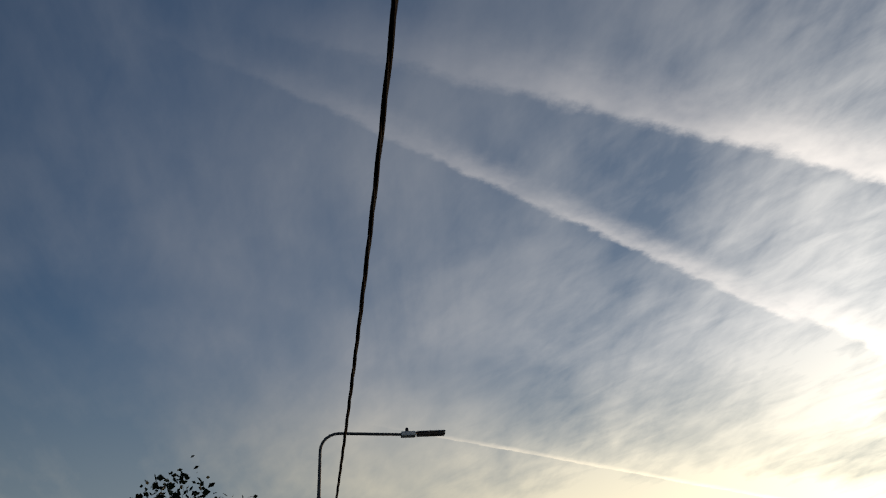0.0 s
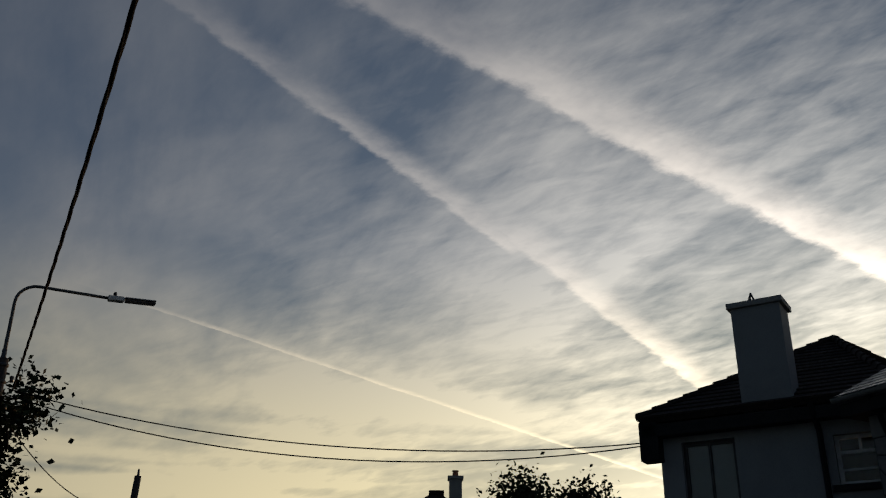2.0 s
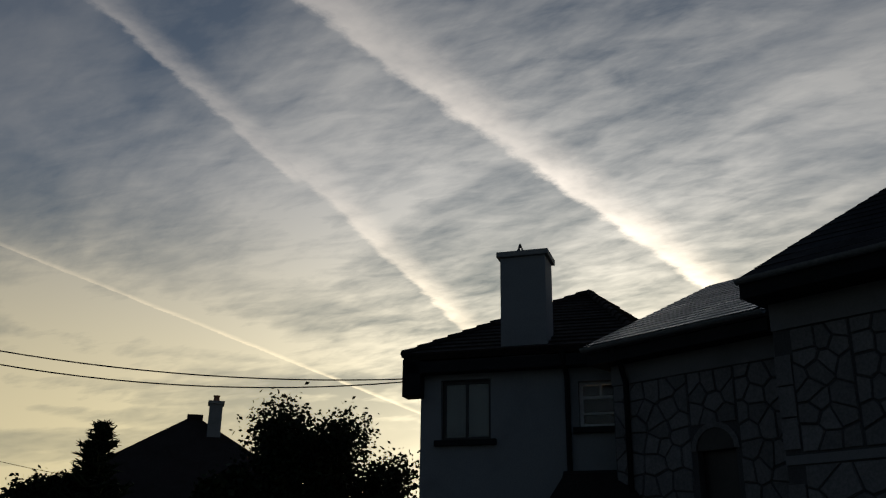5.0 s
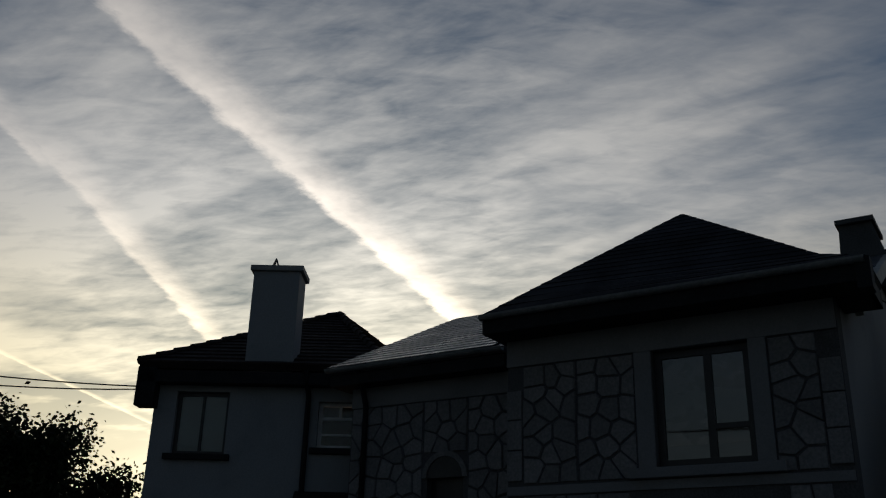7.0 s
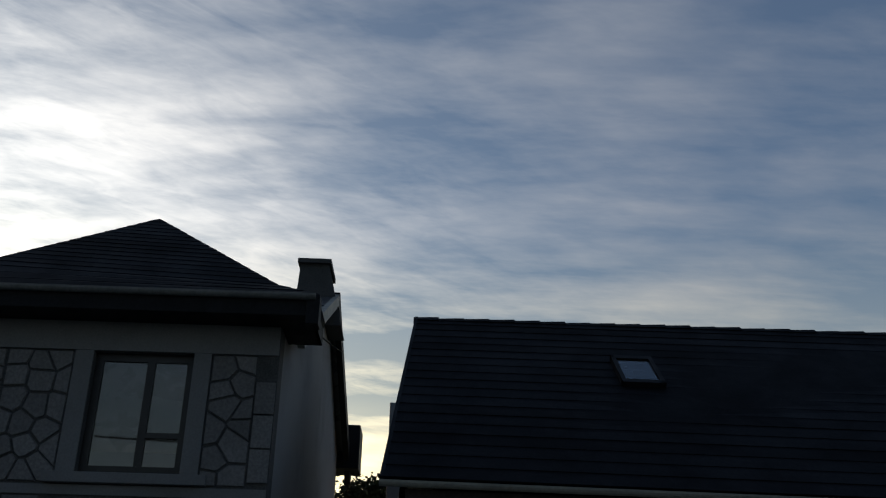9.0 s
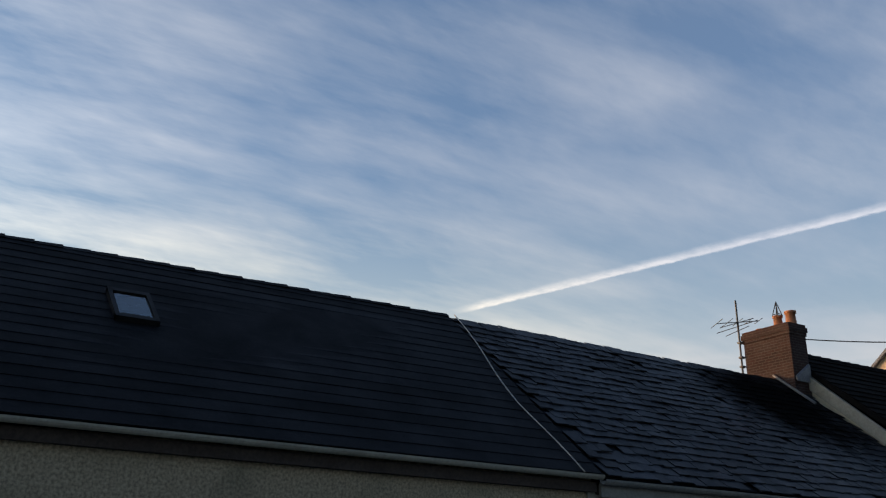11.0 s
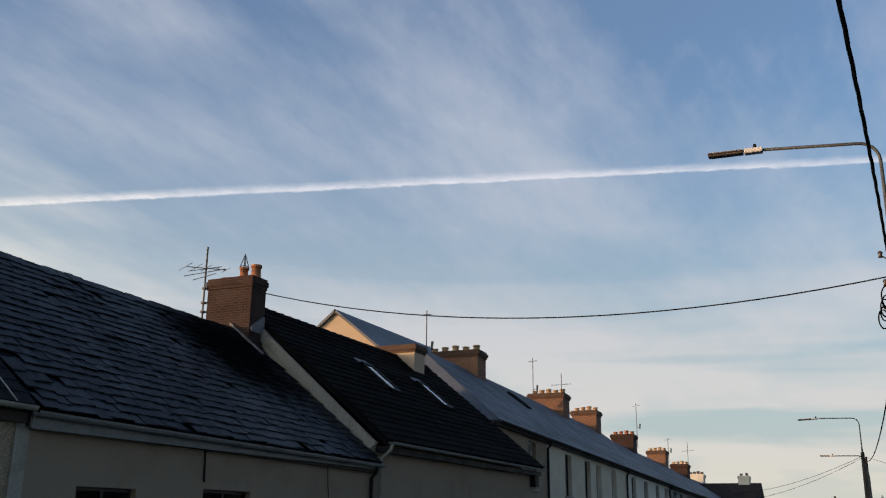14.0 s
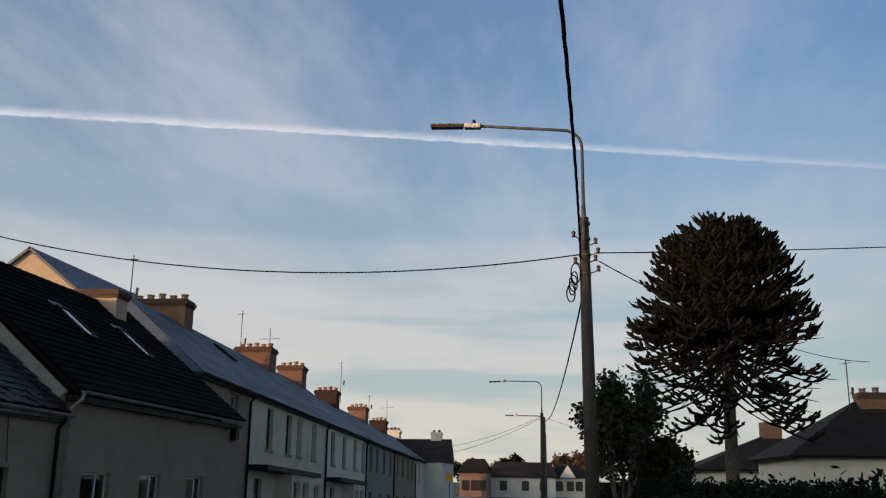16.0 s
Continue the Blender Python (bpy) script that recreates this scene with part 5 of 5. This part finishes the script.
def pole_fittings(t, x, y, z, rng):
    """Straps, insulators and looped tails near the pole top."""
    for zz in (z - 0.05, z - 0.42, z - 0.8, z - 1.25):
        part("strap", tube(bmesh.new(), [(x, y, zz - 0.03), (x, y, zz + 0.03)], 0.14, 14), STEEL, t, smooth=True)
    for k, (dx, dz) in enumerate(((-0.25, -0.38), (0.25, -0.55), (0.3, -0.78), (0.3, -1.2), (-0.22, -1.0), (0.24, -0.95))):
        hook = part("insulator_hook", tube(bmesh.new(), [(x, y - 0.05, z + dz), (x + dx * 0.6, y - 0.08, z + dz - 0.03), (x + dx, y - 0.08, z + dz + 0.04)], 0.014, 6), STEEL, t)
        part("insulator", tube(bmesh.new(), [(x + dx, y - 0.08, z + dz + 0.0), (x + dx, y - 0.08, z + dz + 0.05), (x + dx, y - 0.08, z + dz + 0.11), (x + dx, y - 0.08, z + dz + 0.14)], [0.05, 0.035, 0.055, 0.025], 9), PORCELAIN, hook, smooth=True)
    for k in range(5):
        pts, r0 = [], rng.uniform(0.1, 0.19)
        zc, xc = z - 1.25 - 0.12 * k, x - 0.22 - 0.03 * k
        for j in range(15):
            a = math.tau * j / 14 * rng.uniform(0.97, 1.0)
            pts.append((xc + math.cos(a) * r0 * 0.7, y - 0.12 - 0.02 * k, zc + math.sin(a) * r0 * 1.5))
        part("cable_loop", tube(bmesh.new(), pts, 0.016, 5), CABLE, t)


AX, AY, AT = -0.54, -21.9, 8.0
BX_, BY, BT = 0.78, 21.2, 8.0
pa = utility_pole(AX, AY, AT, "wooden utility pole with street lamp, ivy at its foot")
lamp_arm(pa, AX, AY, AT - 0.1, 9.8, -3.6, -2.52, 9.86, 9.8, "grey steel swan-neck arm with street lantern")
pole_fittings(pa, AX, AY, AT - 0.1, random.Random(3))
pb_ = utility_pole(BX_, BY, BT, "wooden utility pole carrying lamp, hooks and lines", (-0.03, 0))
lamp_arm(pb_, BX_ - 0.03, BY, BT - 0.1, 10.14, -2.86, -1.66, 10.34, 10.31, "grey steel swan-neck arm with street lantern")
pole_fittings(pb_, BX_ - 0.02, BY, BT - 0.1, random.Random(5))
def ivy(parent, x, y, z0, z1, r, seed):
    """Ivy leaves wrapped round a pole."""
    rng = random.Random(seed)
    verts, faces = [], []
    for _ in range(2600):
        z = rng.uniform(z0, z1)
        a = rng.uniform(0, math.tau)
        rr = 0.1 + abs(rng.gauss(0, r)) * (0.5 + 0.5 * math.sin(z * 3.1 + a * 2) ** 2)
        p = Vector((x + math.cos(a) * rr, y + math.sin(a) * rr, z))
        d = Vector((math.cos(a) + rng.uniform(-1, 1), math.sin(a) + rng.uniform(-1, 1), rng.uniform(-1, 0.6))).normalized()
        s = d.orthogonal().normalized() * 0.045
        k = len(verts)
        verts += [p, p + d * 0.06 + s, p + d * 0.13, p + d * 0.06 - s]
        faces.append((k, k + 1, k + 2, k + 3))
    me = bpy.data.meshes.new("ivy")
    off = base_of(parent)
    me.from_pydata([v - off for v in verts], [], faces)
    me.materials.append(LEAF)
    ob = new("ivy", me)
    ob.parent = parent
    tagged(ob, "dark ivy wrapped round the pole")


ivy(pa, AX + 0.06, AY, 2.5, 7.2, 0.14, 8)
# twisted main line overhead
main = [Vector(p) + Vector((-0.25 * math.sin(math.pi * k / 40) - (0.05 if k < 20 else 0.13) * math.sin(math.tau * k / 40) + (0.045 * math.sin(math.pi * k / 16) if k < 16 else 0.0), 0, 0)) for k, p in enumerate(hang((AX - 0.3, AY + 0.1, 7.3), (BX_ - 0.12, BY - 0.1, 7.0), 0.75, 40))]
line_thing = thing("overhead_line", main[20], "thick black twisted overhead line between poles", "cable")
for ph in range(3):
    pts = []
    for k in range(200):
        f = k / 199 * 40
        i = min(39, int(f))
        c = main[i].lerp(main[i + 1], f - i)
        a = k * 0.55 + ph * math.tau / 3
        pts.append(c + Vector((math.cos(a) * 0.013, 0, math.sin(a) * 0.013)))
    part("strand", tube(bmesh.new(), pts, 0.013, 5), CABLE, line_thing)
PB, PA = (BX_ - 0.08, BY - 0.1), (AX - 0.2, AY + 0.1)
cable_thing("service_wire", hang((*PB, 7.1), (-15.75, 22.0, 8.42), 0.82, 24), 0.015, "thin service wire from pole to brick chimney")
cable_thing("service_wire", hang((BX_ + 0.3, BY, 7.15), (20.0, 31.5, 10.1), 0.15, 24), 0.014, "thin service wire crossing to gardens")
cable_thing("service_wire", hang((BX_ + 0.3, BY, 6.95), (13.5, 42.0, 7.2), 0.55, 24), 0.014, "thin service wire down to a bungalow")
cable_thing("service_wire", hang((*PB, 6.2), (-0.9, 69.5, 6.6), 1.2, 24), 0.02, "line running on along the street")
cable_thing("service_wire", hang((*PA, 7.33), tuple(at31(HX + 0.3, -5.38, 5.4)), 0.6, 24), 0.014, "thin service wire to the chimney house eave")
cable_thing("service_wire", hang((*PA, 7.2), tuple(at31(HX + 0.3, -5.38, 5.35)), 0.76, 24), 0.014, "thin service wire to the chimney house eave")
cable_thing("service_wire", hang((*PA, 6.75), (-5.7, -34.5, 6.85), 0.7, 20), 0.014, "line running on along the street")
P2 = (-5.66, -34.5)
p2 = utility_pole(*P2, 7.9, "plain wooden utility pole with small bracket lamp", (-0.2, 0))
part("finial", tube(bmesh.new(), [(P2[0] - 0.2, P2[1], 7.9), (P2[0] - 0.2, P2[1], 8.15)], [0.05, 0.03], 8), STEEL, p2)
part("bracket", tube(bmesh.new(), [(P2[0], P2[1], 5.1), (P2[0] + 0.7, P2[1], 5.1)], 0.06, 8), STEEL, p2)
cable_thing("service_wire", hang((P2[0], P2[1], 6.8), (-26, -54, 7.6), 0.5, 16), 0.012, "distant wire between house and pole")
cable_thing("service_wire", hang((P2[0], P2[1], 6.8), (-11.2, -54, 5.6), 0.5, 16), 0.012, "distant wire running on south")


def street_lamp(x, y, h, tip_dx, label, scale=1.0):
    t = thing("street_lamp", (x, y, 0), label, "street lamp", "street lamps")
    r = 0.45
    pts = [(x, y, -0.1), (x, y, h * 0.4), (x, y, h - 1.6), (x + tip_dx * 0.06, y, h - r)]
    for k in range(1, 6):
        a = math.pi / 2 * k / 5
        pts.append((x + tip_dx * 0.06 + math.copysign(r * (1 - math.cos(a)), tip_dx), y, h - r + r * math.sin(a)))
    pts.append((x + tip_dx * 0.68, y, h + 0.02))
    part("column", tube(bmesh.new(), pts, [0.1, 0.09, 0.07] + [0.045] * (len(pts) - 3), 10), STEEL, t, smooth=True)
    lantern(t, (x + tip_dx, y, h + 0.05), (x + tip_dx * 0.68, y, h + 0.02), label)
    return t


street_lamp(-11.3, -54.0, 9.75, -2.6, "far steel street lamp beside the road")
street_lamp(-16.98, -69.97, 8.48, -2.00, "far steel street lamp beside the road")
# far poles and lamps along the street
p3 = utility_pole(-0.9, 69.5, 6.95, "distant wooden pole with street lamp arm")
lamp_arm(p3, -0.9, 69.5, 6.9, 9.2, -4.75, -3.4, 9.18, 9.25, "grey steel swan-neck arm with street lantern")
street_lamp(-0.8, 84, 7.7, -3.5, "far steel street lamp beside the road")
p4 = utility_pole(-0.9, 84.5, 7.6, "distant wooden pole along the street")
cable_thing("service_wire", hang((-0.9, 69.5, 6.7), (-12, 88, 4.9), 0.5, 16), 0.014, "distant wire to the terrace")
cable_thing("service_wire", hang((-0.9, 69.5, 6.6), (-12, 92, 4.4), 0.5, 16), 0.014, "distant wire to the terrace")
cable_thing("service_wire", hang((-0.9, 69.5, 6.7), (9, 84, 5.4), 0.4, 16), 0.014, "distant wire to the gardens")

# ---- far end of the street ----
for (x, y, w_, d_, ez, rz, m, lab) in [(-4.5, 131, 9, 8, 2.75, 4.75, WHITE_WALL, "white bungalow at the street end"), (1.8, 134, 4.5, 7, 2.7, 4.4, WHITE_WALL, "small white gabled house at the street end"),
                                   (-10.5, 124, 3.6, 8, 3.2, 5.0, PINK_WALL, "pink rendered house at the street end")]:
    t = thing("far_house", (x, y, 0), lab, "house", "far houses")
    hx = [x - w_ / 2, x + w_ / 2]
    wn = [(x + w_ * f - 0.5, x + w_ * f + 0.5) for f in (-0.28, 0.05, 0.32)]
    part("wall", B(hx[0], y, 0, hx[1], y + d_, ez), m, t)
    for a, b in wn:
        part("window", soft_box(a, y - 0.03, 0.9, b, y + 0.05, 2.2, r=0.02), FRAME_DARK, t)
    rf = bmesh.new()
    slab(rf, (hx[0] - 0.3, y - 0.4, ez), (hx[1] + 0.3, y - 0.4, ez), (hx[1] - 0.6, y + d_ / 2, rz), (hx[0] + 0.6, y + d_ / 2, rz), 0.1)
    slab(rf, (hx[0] - 0.3, y + d_ + 0.4, ez), (hx[1] + 0.3, y + d_ + 0.4, ez), (hx[1] - 0.6, y + d_ / 2, rz), (hx[0] + 0.6, y + d_ / 2, rz), 0.1)
    part("roof", rf, TILE_BROWN, t)
gb = bmesh.new()
t = [o for o in scene.objects if o.name.startswith("far_house") and o.parent is None][1]
hull(gb, [(0.6, 133.4, 2.7), (1.7, 133.4, 4.4), (2.8, 133.4, 2.7)], [(0.6, 133.9, 2.7), (1.7, 133.9, 4.4), (2.8, 133.9, 2.7)])
part("gable", gb, FRAME_WHITE, t)
t = thing("road_sign", (-9.7, 92, 0), "yellow warning sign on a post by the footpath", "sign")
part("post", tube(bmesh.new(), [(-10.1, 92.1, 0.0), (-10.1, 92.1, 2.75)], 0.04, 8), STEEL, t)
part("plate", soft_box(-10.45, 92, 2.0, -9.75, 92.05, 2.7), YELLOW, t)
for (x, y, h, r, s, m) in [(-8.6, 150, 5.0, 3.2, 21, LEAF_AUTUMN), (2.4, 150, 6.6, 3.6, 22, LEAF_AUTUMN), (-6.2, 146, 6.0, 2.0, 23, LEAF), (5.5, 160, 6.5, 4.0, 24, LEAF_AUTUMN), (-13.5, 150, 5.2, 3.4, 25, LEAF)]:
    leafy_tree("far_tree", x, y, h, r, s, "distant autumn tree above far roofs", m, leaves=5, leaf=0.55, trunk=0.2, forks=4)

# ---- gardens on the pole side ----
t = thing("bungalow", (20, 47, 0), "bungalow with brown hipped roof and rendered chimney", "house", "bungalows")
part("wall", B(10.6, 43.5, 0, 26, 52, 3.35), WHITE_WALL, t)
rf = bmesh.new()
slab(rf, (10.1, 43.0, 3.3), (26.5, 43.0, 3.3), (22.5, 47.7, 6.1), (14.6, 47.7, 6.1), 0.12)
slab(rf, (10.1, 52.4, 3.3), (26.5, 52.4, 3.3), (22.5, 47.7, 6.1), (14.6, 47.7, 6.1), 0.12)
slab(rf, (10.1, 43.0, 3.3), (10.1, 52.4, 3.3), (14.6, 47.71, 6.1), (14.6, 47.69, 6.1), 0.12)
part("roof", rf, TILE_BROWN, t)
chimney(t, 14.4, 15.6, 46.8, 47.7, 4.8, 6.35, BRICK_PALE, 2, LEAD, 0.04)
aerial(13.9, 46.7, 4.9, 3.0, 40, "tall television mast at a bungalow chimney", 1)
t = thing("bungalow", (13, 62, 0), "far bungalow with hipped roof behind the tree", "house", "bungalows")
part("wall", B(8.5, 58, 0, 18, 66, 2.9), WHITE_WALL, t)
rf = bmesh.new()
slab(rf, (8.0, 57.6, 2.9), (18.5, 57.6, 2.9), (13.6, 62, 5.1), (13.2, 62, 5.1), 0.12)
slab(rf, (8.0, 66.4, 2.9), (18.5, 66.4, 2.9), (13.6, 62, 5.1), (13.2, 62, 5.1), 0.12)
slab(rf, (8.0, 57.6, 2.9), (8.0, 66.4, 2.9), (13.2, 62.01, 5.1), (13.2, 61.99, 5.1), 0.12)
slab(rf, (18.5, 57.6, 2.9), (18.5, 66.4, 2.9), (13.6, 62.01, 5.1), (13.6, 61.99, 5.1), 0.12)
part("roof", rf, TILE_BROWN, t)
part("chimney", B(12.9, 61.5, 4.2, 14.1, 62.4, 5.85), BRICK_PALE, t)


def hedge(x0, x1, y0, y1, h, seed):
    """A clipped hedge: a woody core under a ragged skin of leaves."""
    rng = random.Random(seed)
    t = thing("hedge", ((x0 + x1) / 2, (y0 + y1) / 2, 0), "dense dark clipped garden hedge behind the footpath", "hedge")
    bm = B(x0 + 0.12, y0 + 0.1, 0, x1 - 0.12, y1 - 0.1, h - 0.14)
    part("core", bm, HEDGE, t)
    verts, faces = [], []
    for _ in range(26000):
        y = y0 + (y1 - y0) * rng.random() ** 1.5
        if rng.random() < 0.55:
            p = Vector((x0 + rng.gauss(0.08, 0.06), y, rng.uniform(0.1, h)))
        else:
            p = Vector((rng.uniform(x0, x1), y, h + rng.gauss(-0.08, 0.07) + 0.06 * math.sin(y * 1.7)))
        d = Vector((rng.uniform(-1, 1), rng.uniform(-1, 1), rng.uniform(-0.5, 1))).normalized()
        s = d.orthogonal().normalized() * 0.025
        k, sz = len(verts), rng.uniform(0.05, 0.11)
        verts += [p, p + d * sz * 0.5 + s, p + d * sz, p + d * sz * 0.5 - s]
        faces.append((k, k + 1, k + 2, k + 3))
    me = bpy.data.meshes.new("leaves")
    off = t.location
    me.from_pydata([v - off for v in verts], [], faces)
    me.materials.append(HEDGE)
    ob = new("leaves", me)
    ob.parent = t
    tagged(ob, kind="stuff")


hedge(2.3, 3.6, 5.5, 60, 1.97, 9)


def monkey_puzzle(x, y, height, spread, base_z, seed):
    """A monkey-puzzle tree: bare trunk, dome of rope-like upturned branches."""
    rng = random.Random(seed)
    t = thing("monkey_puzzle_tree", (x, y, 0), "tall monkey puzzle tree with dark rope-like drooping branches", "tree")
    part("trunk", tube(bmesh.new(), [(x, y, -0.1), (x, y, 2), (x + 0.04, y, height * 0.5), (x, y, height - 1.0)], [0.32, 0.24, 0.2, 0.08], 12), BARK, t, smooth=True)
    bm = bmesh.new()

    def rope(p0, d0, length, lift, r):
        pts, rad, p, d = [], [], Vector(p0), Vector(d0).normalized()
        n = 6
        for k in range(n + 1):
            pts.append(p.copy())
            rad.append(r * (0.75 + 0.35 * math.sin(k * 2.1 + p0[0] * 9)) * (1.0 if k < n else 0.35))
            d = (d + Vector((rng.uniform(-0.08, 0.08), rng.uniform(-0.08, 0.08), lift / n))).normalized()
            p = p + d * length / n
        tube(bm, pts, rad, 5)
        return pts

    mid_z = base_z + 2.6
    dome = height - mid_z
    heights = [(k + 0.5) / 500 for k in range(440)] + [0.8 + 0.2 * (k + 0.5) / 100 for k in range(100)]
    rng.shuffle(heights)
    for i, f in enumerate(heights):
        if f < 0.28 and i % 5 < 2:
            continue
        zt = base_z + 0.35 + (height - base_z - 0.45) * f ** 0.72
        r_at = spread * (math.sqrt(max(0.02, 1 - ((zt - mid_z) / dome) ** 2.2)) if zt > mid_z else 0.8 + 0.2 * (zt - base_z) / 2.6)
        r_at *= rng.uniform(0.55, 0.8) if i % 3 == 0 else rng.uniform(0.86, 1.02)
        a = i * 2.39996 + rng.uniform(-0.2, 0.2)
        slope = -0.85 + 1.63 * f + rng.uniform(-0.1, 0.1)
        zs = min(height - 0.9, max(base_z + 0.9, zt - slope * r_at))
        out, side = Vector((math.cos(a), math.sin(a), 0)), Vector((-math.sin(a), math.cos(a), 0))
        to = out * r_at + Vector((0, 0, zt - zs))
        L = to.length
        pts = rope((x, y, zs), to.normalized() - Vector((0, 0, 0.38)), L * 1.04, 0.8, 0.042)
        for j in (2, 3, 4, 5):
            for sgn in (-1, 1):
                if rng.random() < (0.88 if f > 0.3 else 0.5):
                    d = out * rng.uniform(0.5, 0.9) + side * sgn * rng.uniform(0.5, 0.95) + Vector((0, 0, -0.4 + 0.6 * f + rng.uniform(-0.15, 0.15)))
                    rope(pts[j], d, (0.36 + 0.15 * L) * rng.uniform(0.7, 1.1), 1.2 - 0.3 * f, 0.066)
        rope(pts[5], out + Vector((0, 0, 0.1)), 0.5, 0.9, 0.066)
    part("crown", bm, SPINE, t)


monkey_puzzle(6.2, 34.8, 11.75, 3.6, 2.65, 12)
leafy_tree("garden_tree", 2.0, 30.5, 5.5, 1.35, 31, "leafy garden tree growing beside the pole", LEAF, leaves=9, leaf=0.19, trunk=0.12, bole=1.0, forks=7)
leafy_tree("garden_tree", 3.5, 31.5, 3.5, 1.2, 32, "leafy garden tree under the monkey puzzle", LEAF, leaves=20, leaf=0.16, trunk=0.1, bole=0.8, forks=6)

# ---- trees to the south ----
leafy_tree("roadside_tree", 1.65, -26.5, 9.25, 4.3, 41, "tall leafy tree in silhouette behind the pole", LEAF, leaves=26, leaf=0.19, trunk=0.28, forks=7)
leafy_tree("garden_tree", -13.8, -20.0, 6.35, 2.7, 42, "round bushy tree in silhouette between houses", LEAF, leaves=34, leaf=0.13, trunk=0.16, bole=1.0, forks=8)
leafy_tree("garden_tree", -11.6, -20.6, 4.6, 0.9, 45, "small bush beside the chimney house", LEAF, leaves=8, leaf=0.2, trunk=0.1)
leafy_tree("roadside_tree", -9.3, -49.5, 8.0, 2.0, 43, "round street tree in silhouette", LEAF, leaves=22, leaf=0.24, trunk=0.2)
leafy_tree("garden_tree", -30.0, -1.35, 6.7, 1.3, 46, "leafy tree glimpsed between two houses", LEAF, leaves=12, leaf=0.16, trunk=0.12)
leafy_tree("garden_tree", -11.90, -33.98, 5.5, 1.5, 44, "low garden shrub before the far house", LEAF, leaves=14, leaf=0.2, trunk=0.1)


def conifer(x, y, h, r, seed):
    rng = random.Random(seed)
    t = thing("conifer", (x, y, 0), "small spiky conifer in silhouette", "tree")
    part("trunk", tube(bmesh.new(), [(x, y, -0.1), (x, y, h)], [0.16, 0.02], 8), BARK, t)
    bm = bmesh.new()
    for i in range(210):
        f = rng.random() ** 0.8
        z = 0.8 + (h - 0.9) * f
        a = rng.uniform(0, math.tau)
        L = r * (1.05 - f) * rng.uniform(0.6, 1.1) + 0.12
        tip = Vector((x + math.cos(a) * L, y + math.sin(a) * L, z + L * 0.25))
        tube(bm, [(x, y, z), ((x + tip.x) / 2, (y + tip.y) / 2, z - 0.02), tip], [0.05, 0.09, 0.015], 5)
        for _ in range(14):
            g_ = rng.uniform(0.3, 1.0)
            p = Vector((x, y, z)).lerp(tip, g_)
            q = p + Vector((rng.uniform(-1, 1), rng.uniform(-1, 1), rng.uniform(-0.3, 0.6))) * 0.28
            tube(bm, [p, q], [0.035, 0.008], 4)
    part("crown", bm, LEAF, t)


conifer(-13.1, -32.5, 7.3, 2.9, 6)

# ---- uneven old slates, one by one ----
rng = random.Random(77)
p_e, p_r = Vector((FX + 0.27, 0, ZE - 0.185)), Vector((RX, 0, ZR - 0.065))
up_s = (p_r - p_e)
run = up_s.length
up_s.normalize()
n_s = Vector((-up_s.z, 0, up_s.x))
if n_s.z < 0:
    n_s = -n_s
GAUGE, WIDE = 0.27, 0.285
roof_b = [o for o in hb.children if o.name.startswith("roof")][0]
proto = []
for k in range(4):
    bm = bmesh.new()
    w_ = WIDE * 0.49
    chip = 0.03 * k / 3
    hull(bm, [(-0.02, -w_, 0.0), (-0.02, w_, 0.0), (GAUGE * 1.5, w_, 0.0), (GAUGE * 1.5, -w_, 0.0)], [(-0.02 + chip, -w_, 0.02), (-0.02, w_, 0.02), (GAUGE * 1.5, w_, 0.008), (GAUGE * 1.5, -w_, 0.008)])
    bmesh.ops.recalc_face_normals(bm, faces=bm.faces[:])
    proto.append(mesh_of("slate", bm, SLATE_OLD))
rows_n = int(run / GAUGE)
basis = Matrix(((up_s.x, 0, n_s.x), (up_s.y, 1, n_s.y), (up_s.z, 0, n_s.z)))
rest_v, rest_f, singles = [], [], 0
for r_ in range(rows_n):
    cols = int(11.3 / WIDE)
    for c_ in range(cols):
        y_ = 10.72 + WIDE * (c_ + 0.5 + 0.5 * (r_ % 2))
        if y_ > 21.95:
            continue
        slip = -abs(rng.gauss(0, 0.028)) if rng.random() < 0.85 else -rng.uniform(0.04, 0.1)
        base = p_e + up_s * (r_ * GAUGE + slip) + n_s * (0.03 + rng.uniform(0, 0.012))
        base.y = y_ + rng.gauss(0, 0.004)
        base.z -= 0.0115 * (y_ - 10.66)
        if rng.random() < 0.02:
            continue
        turn = Matrix.Rotation(rng.gauss(0, 0.03), 3, "Z") @ Matrix.Rotation(0.06 + rng.gauss(0, 0.014), 3, "Y") @ Matrix.Rotation(rng.gauss(0, 0.018), 3, "X")
        m3 = basis @ turn
        k = rng.randrange(4)
        if 12.6 < y_ < 17.4 and 3 <= r_ <= 20 and singles < 300:
            ob = new("slate", proto[k])
            ob.parent = roof_b
            ob.matrix_basis = Matrix.Translation(base - base_of(roof_b)) @ m3.to_4x4()
            singles += 1
        else:
            o_ = len(rest_v)
            rest_v += [base + m3 @ v.co - base_of(roof_b) for v in proto[k].vertices]
            rest_f += [tuple(o_ + i for i in p.vertices) for p in proto[k].polygons]
me = bpy.data.meshes.new("slate_field")
me.from_pydata(rest_v, [], rest_f)
me.materials.append(SLATE_OLD)
ob = new("slate_field", me)
ob.parent = roof_b
tagged(ob, kind="stuff")
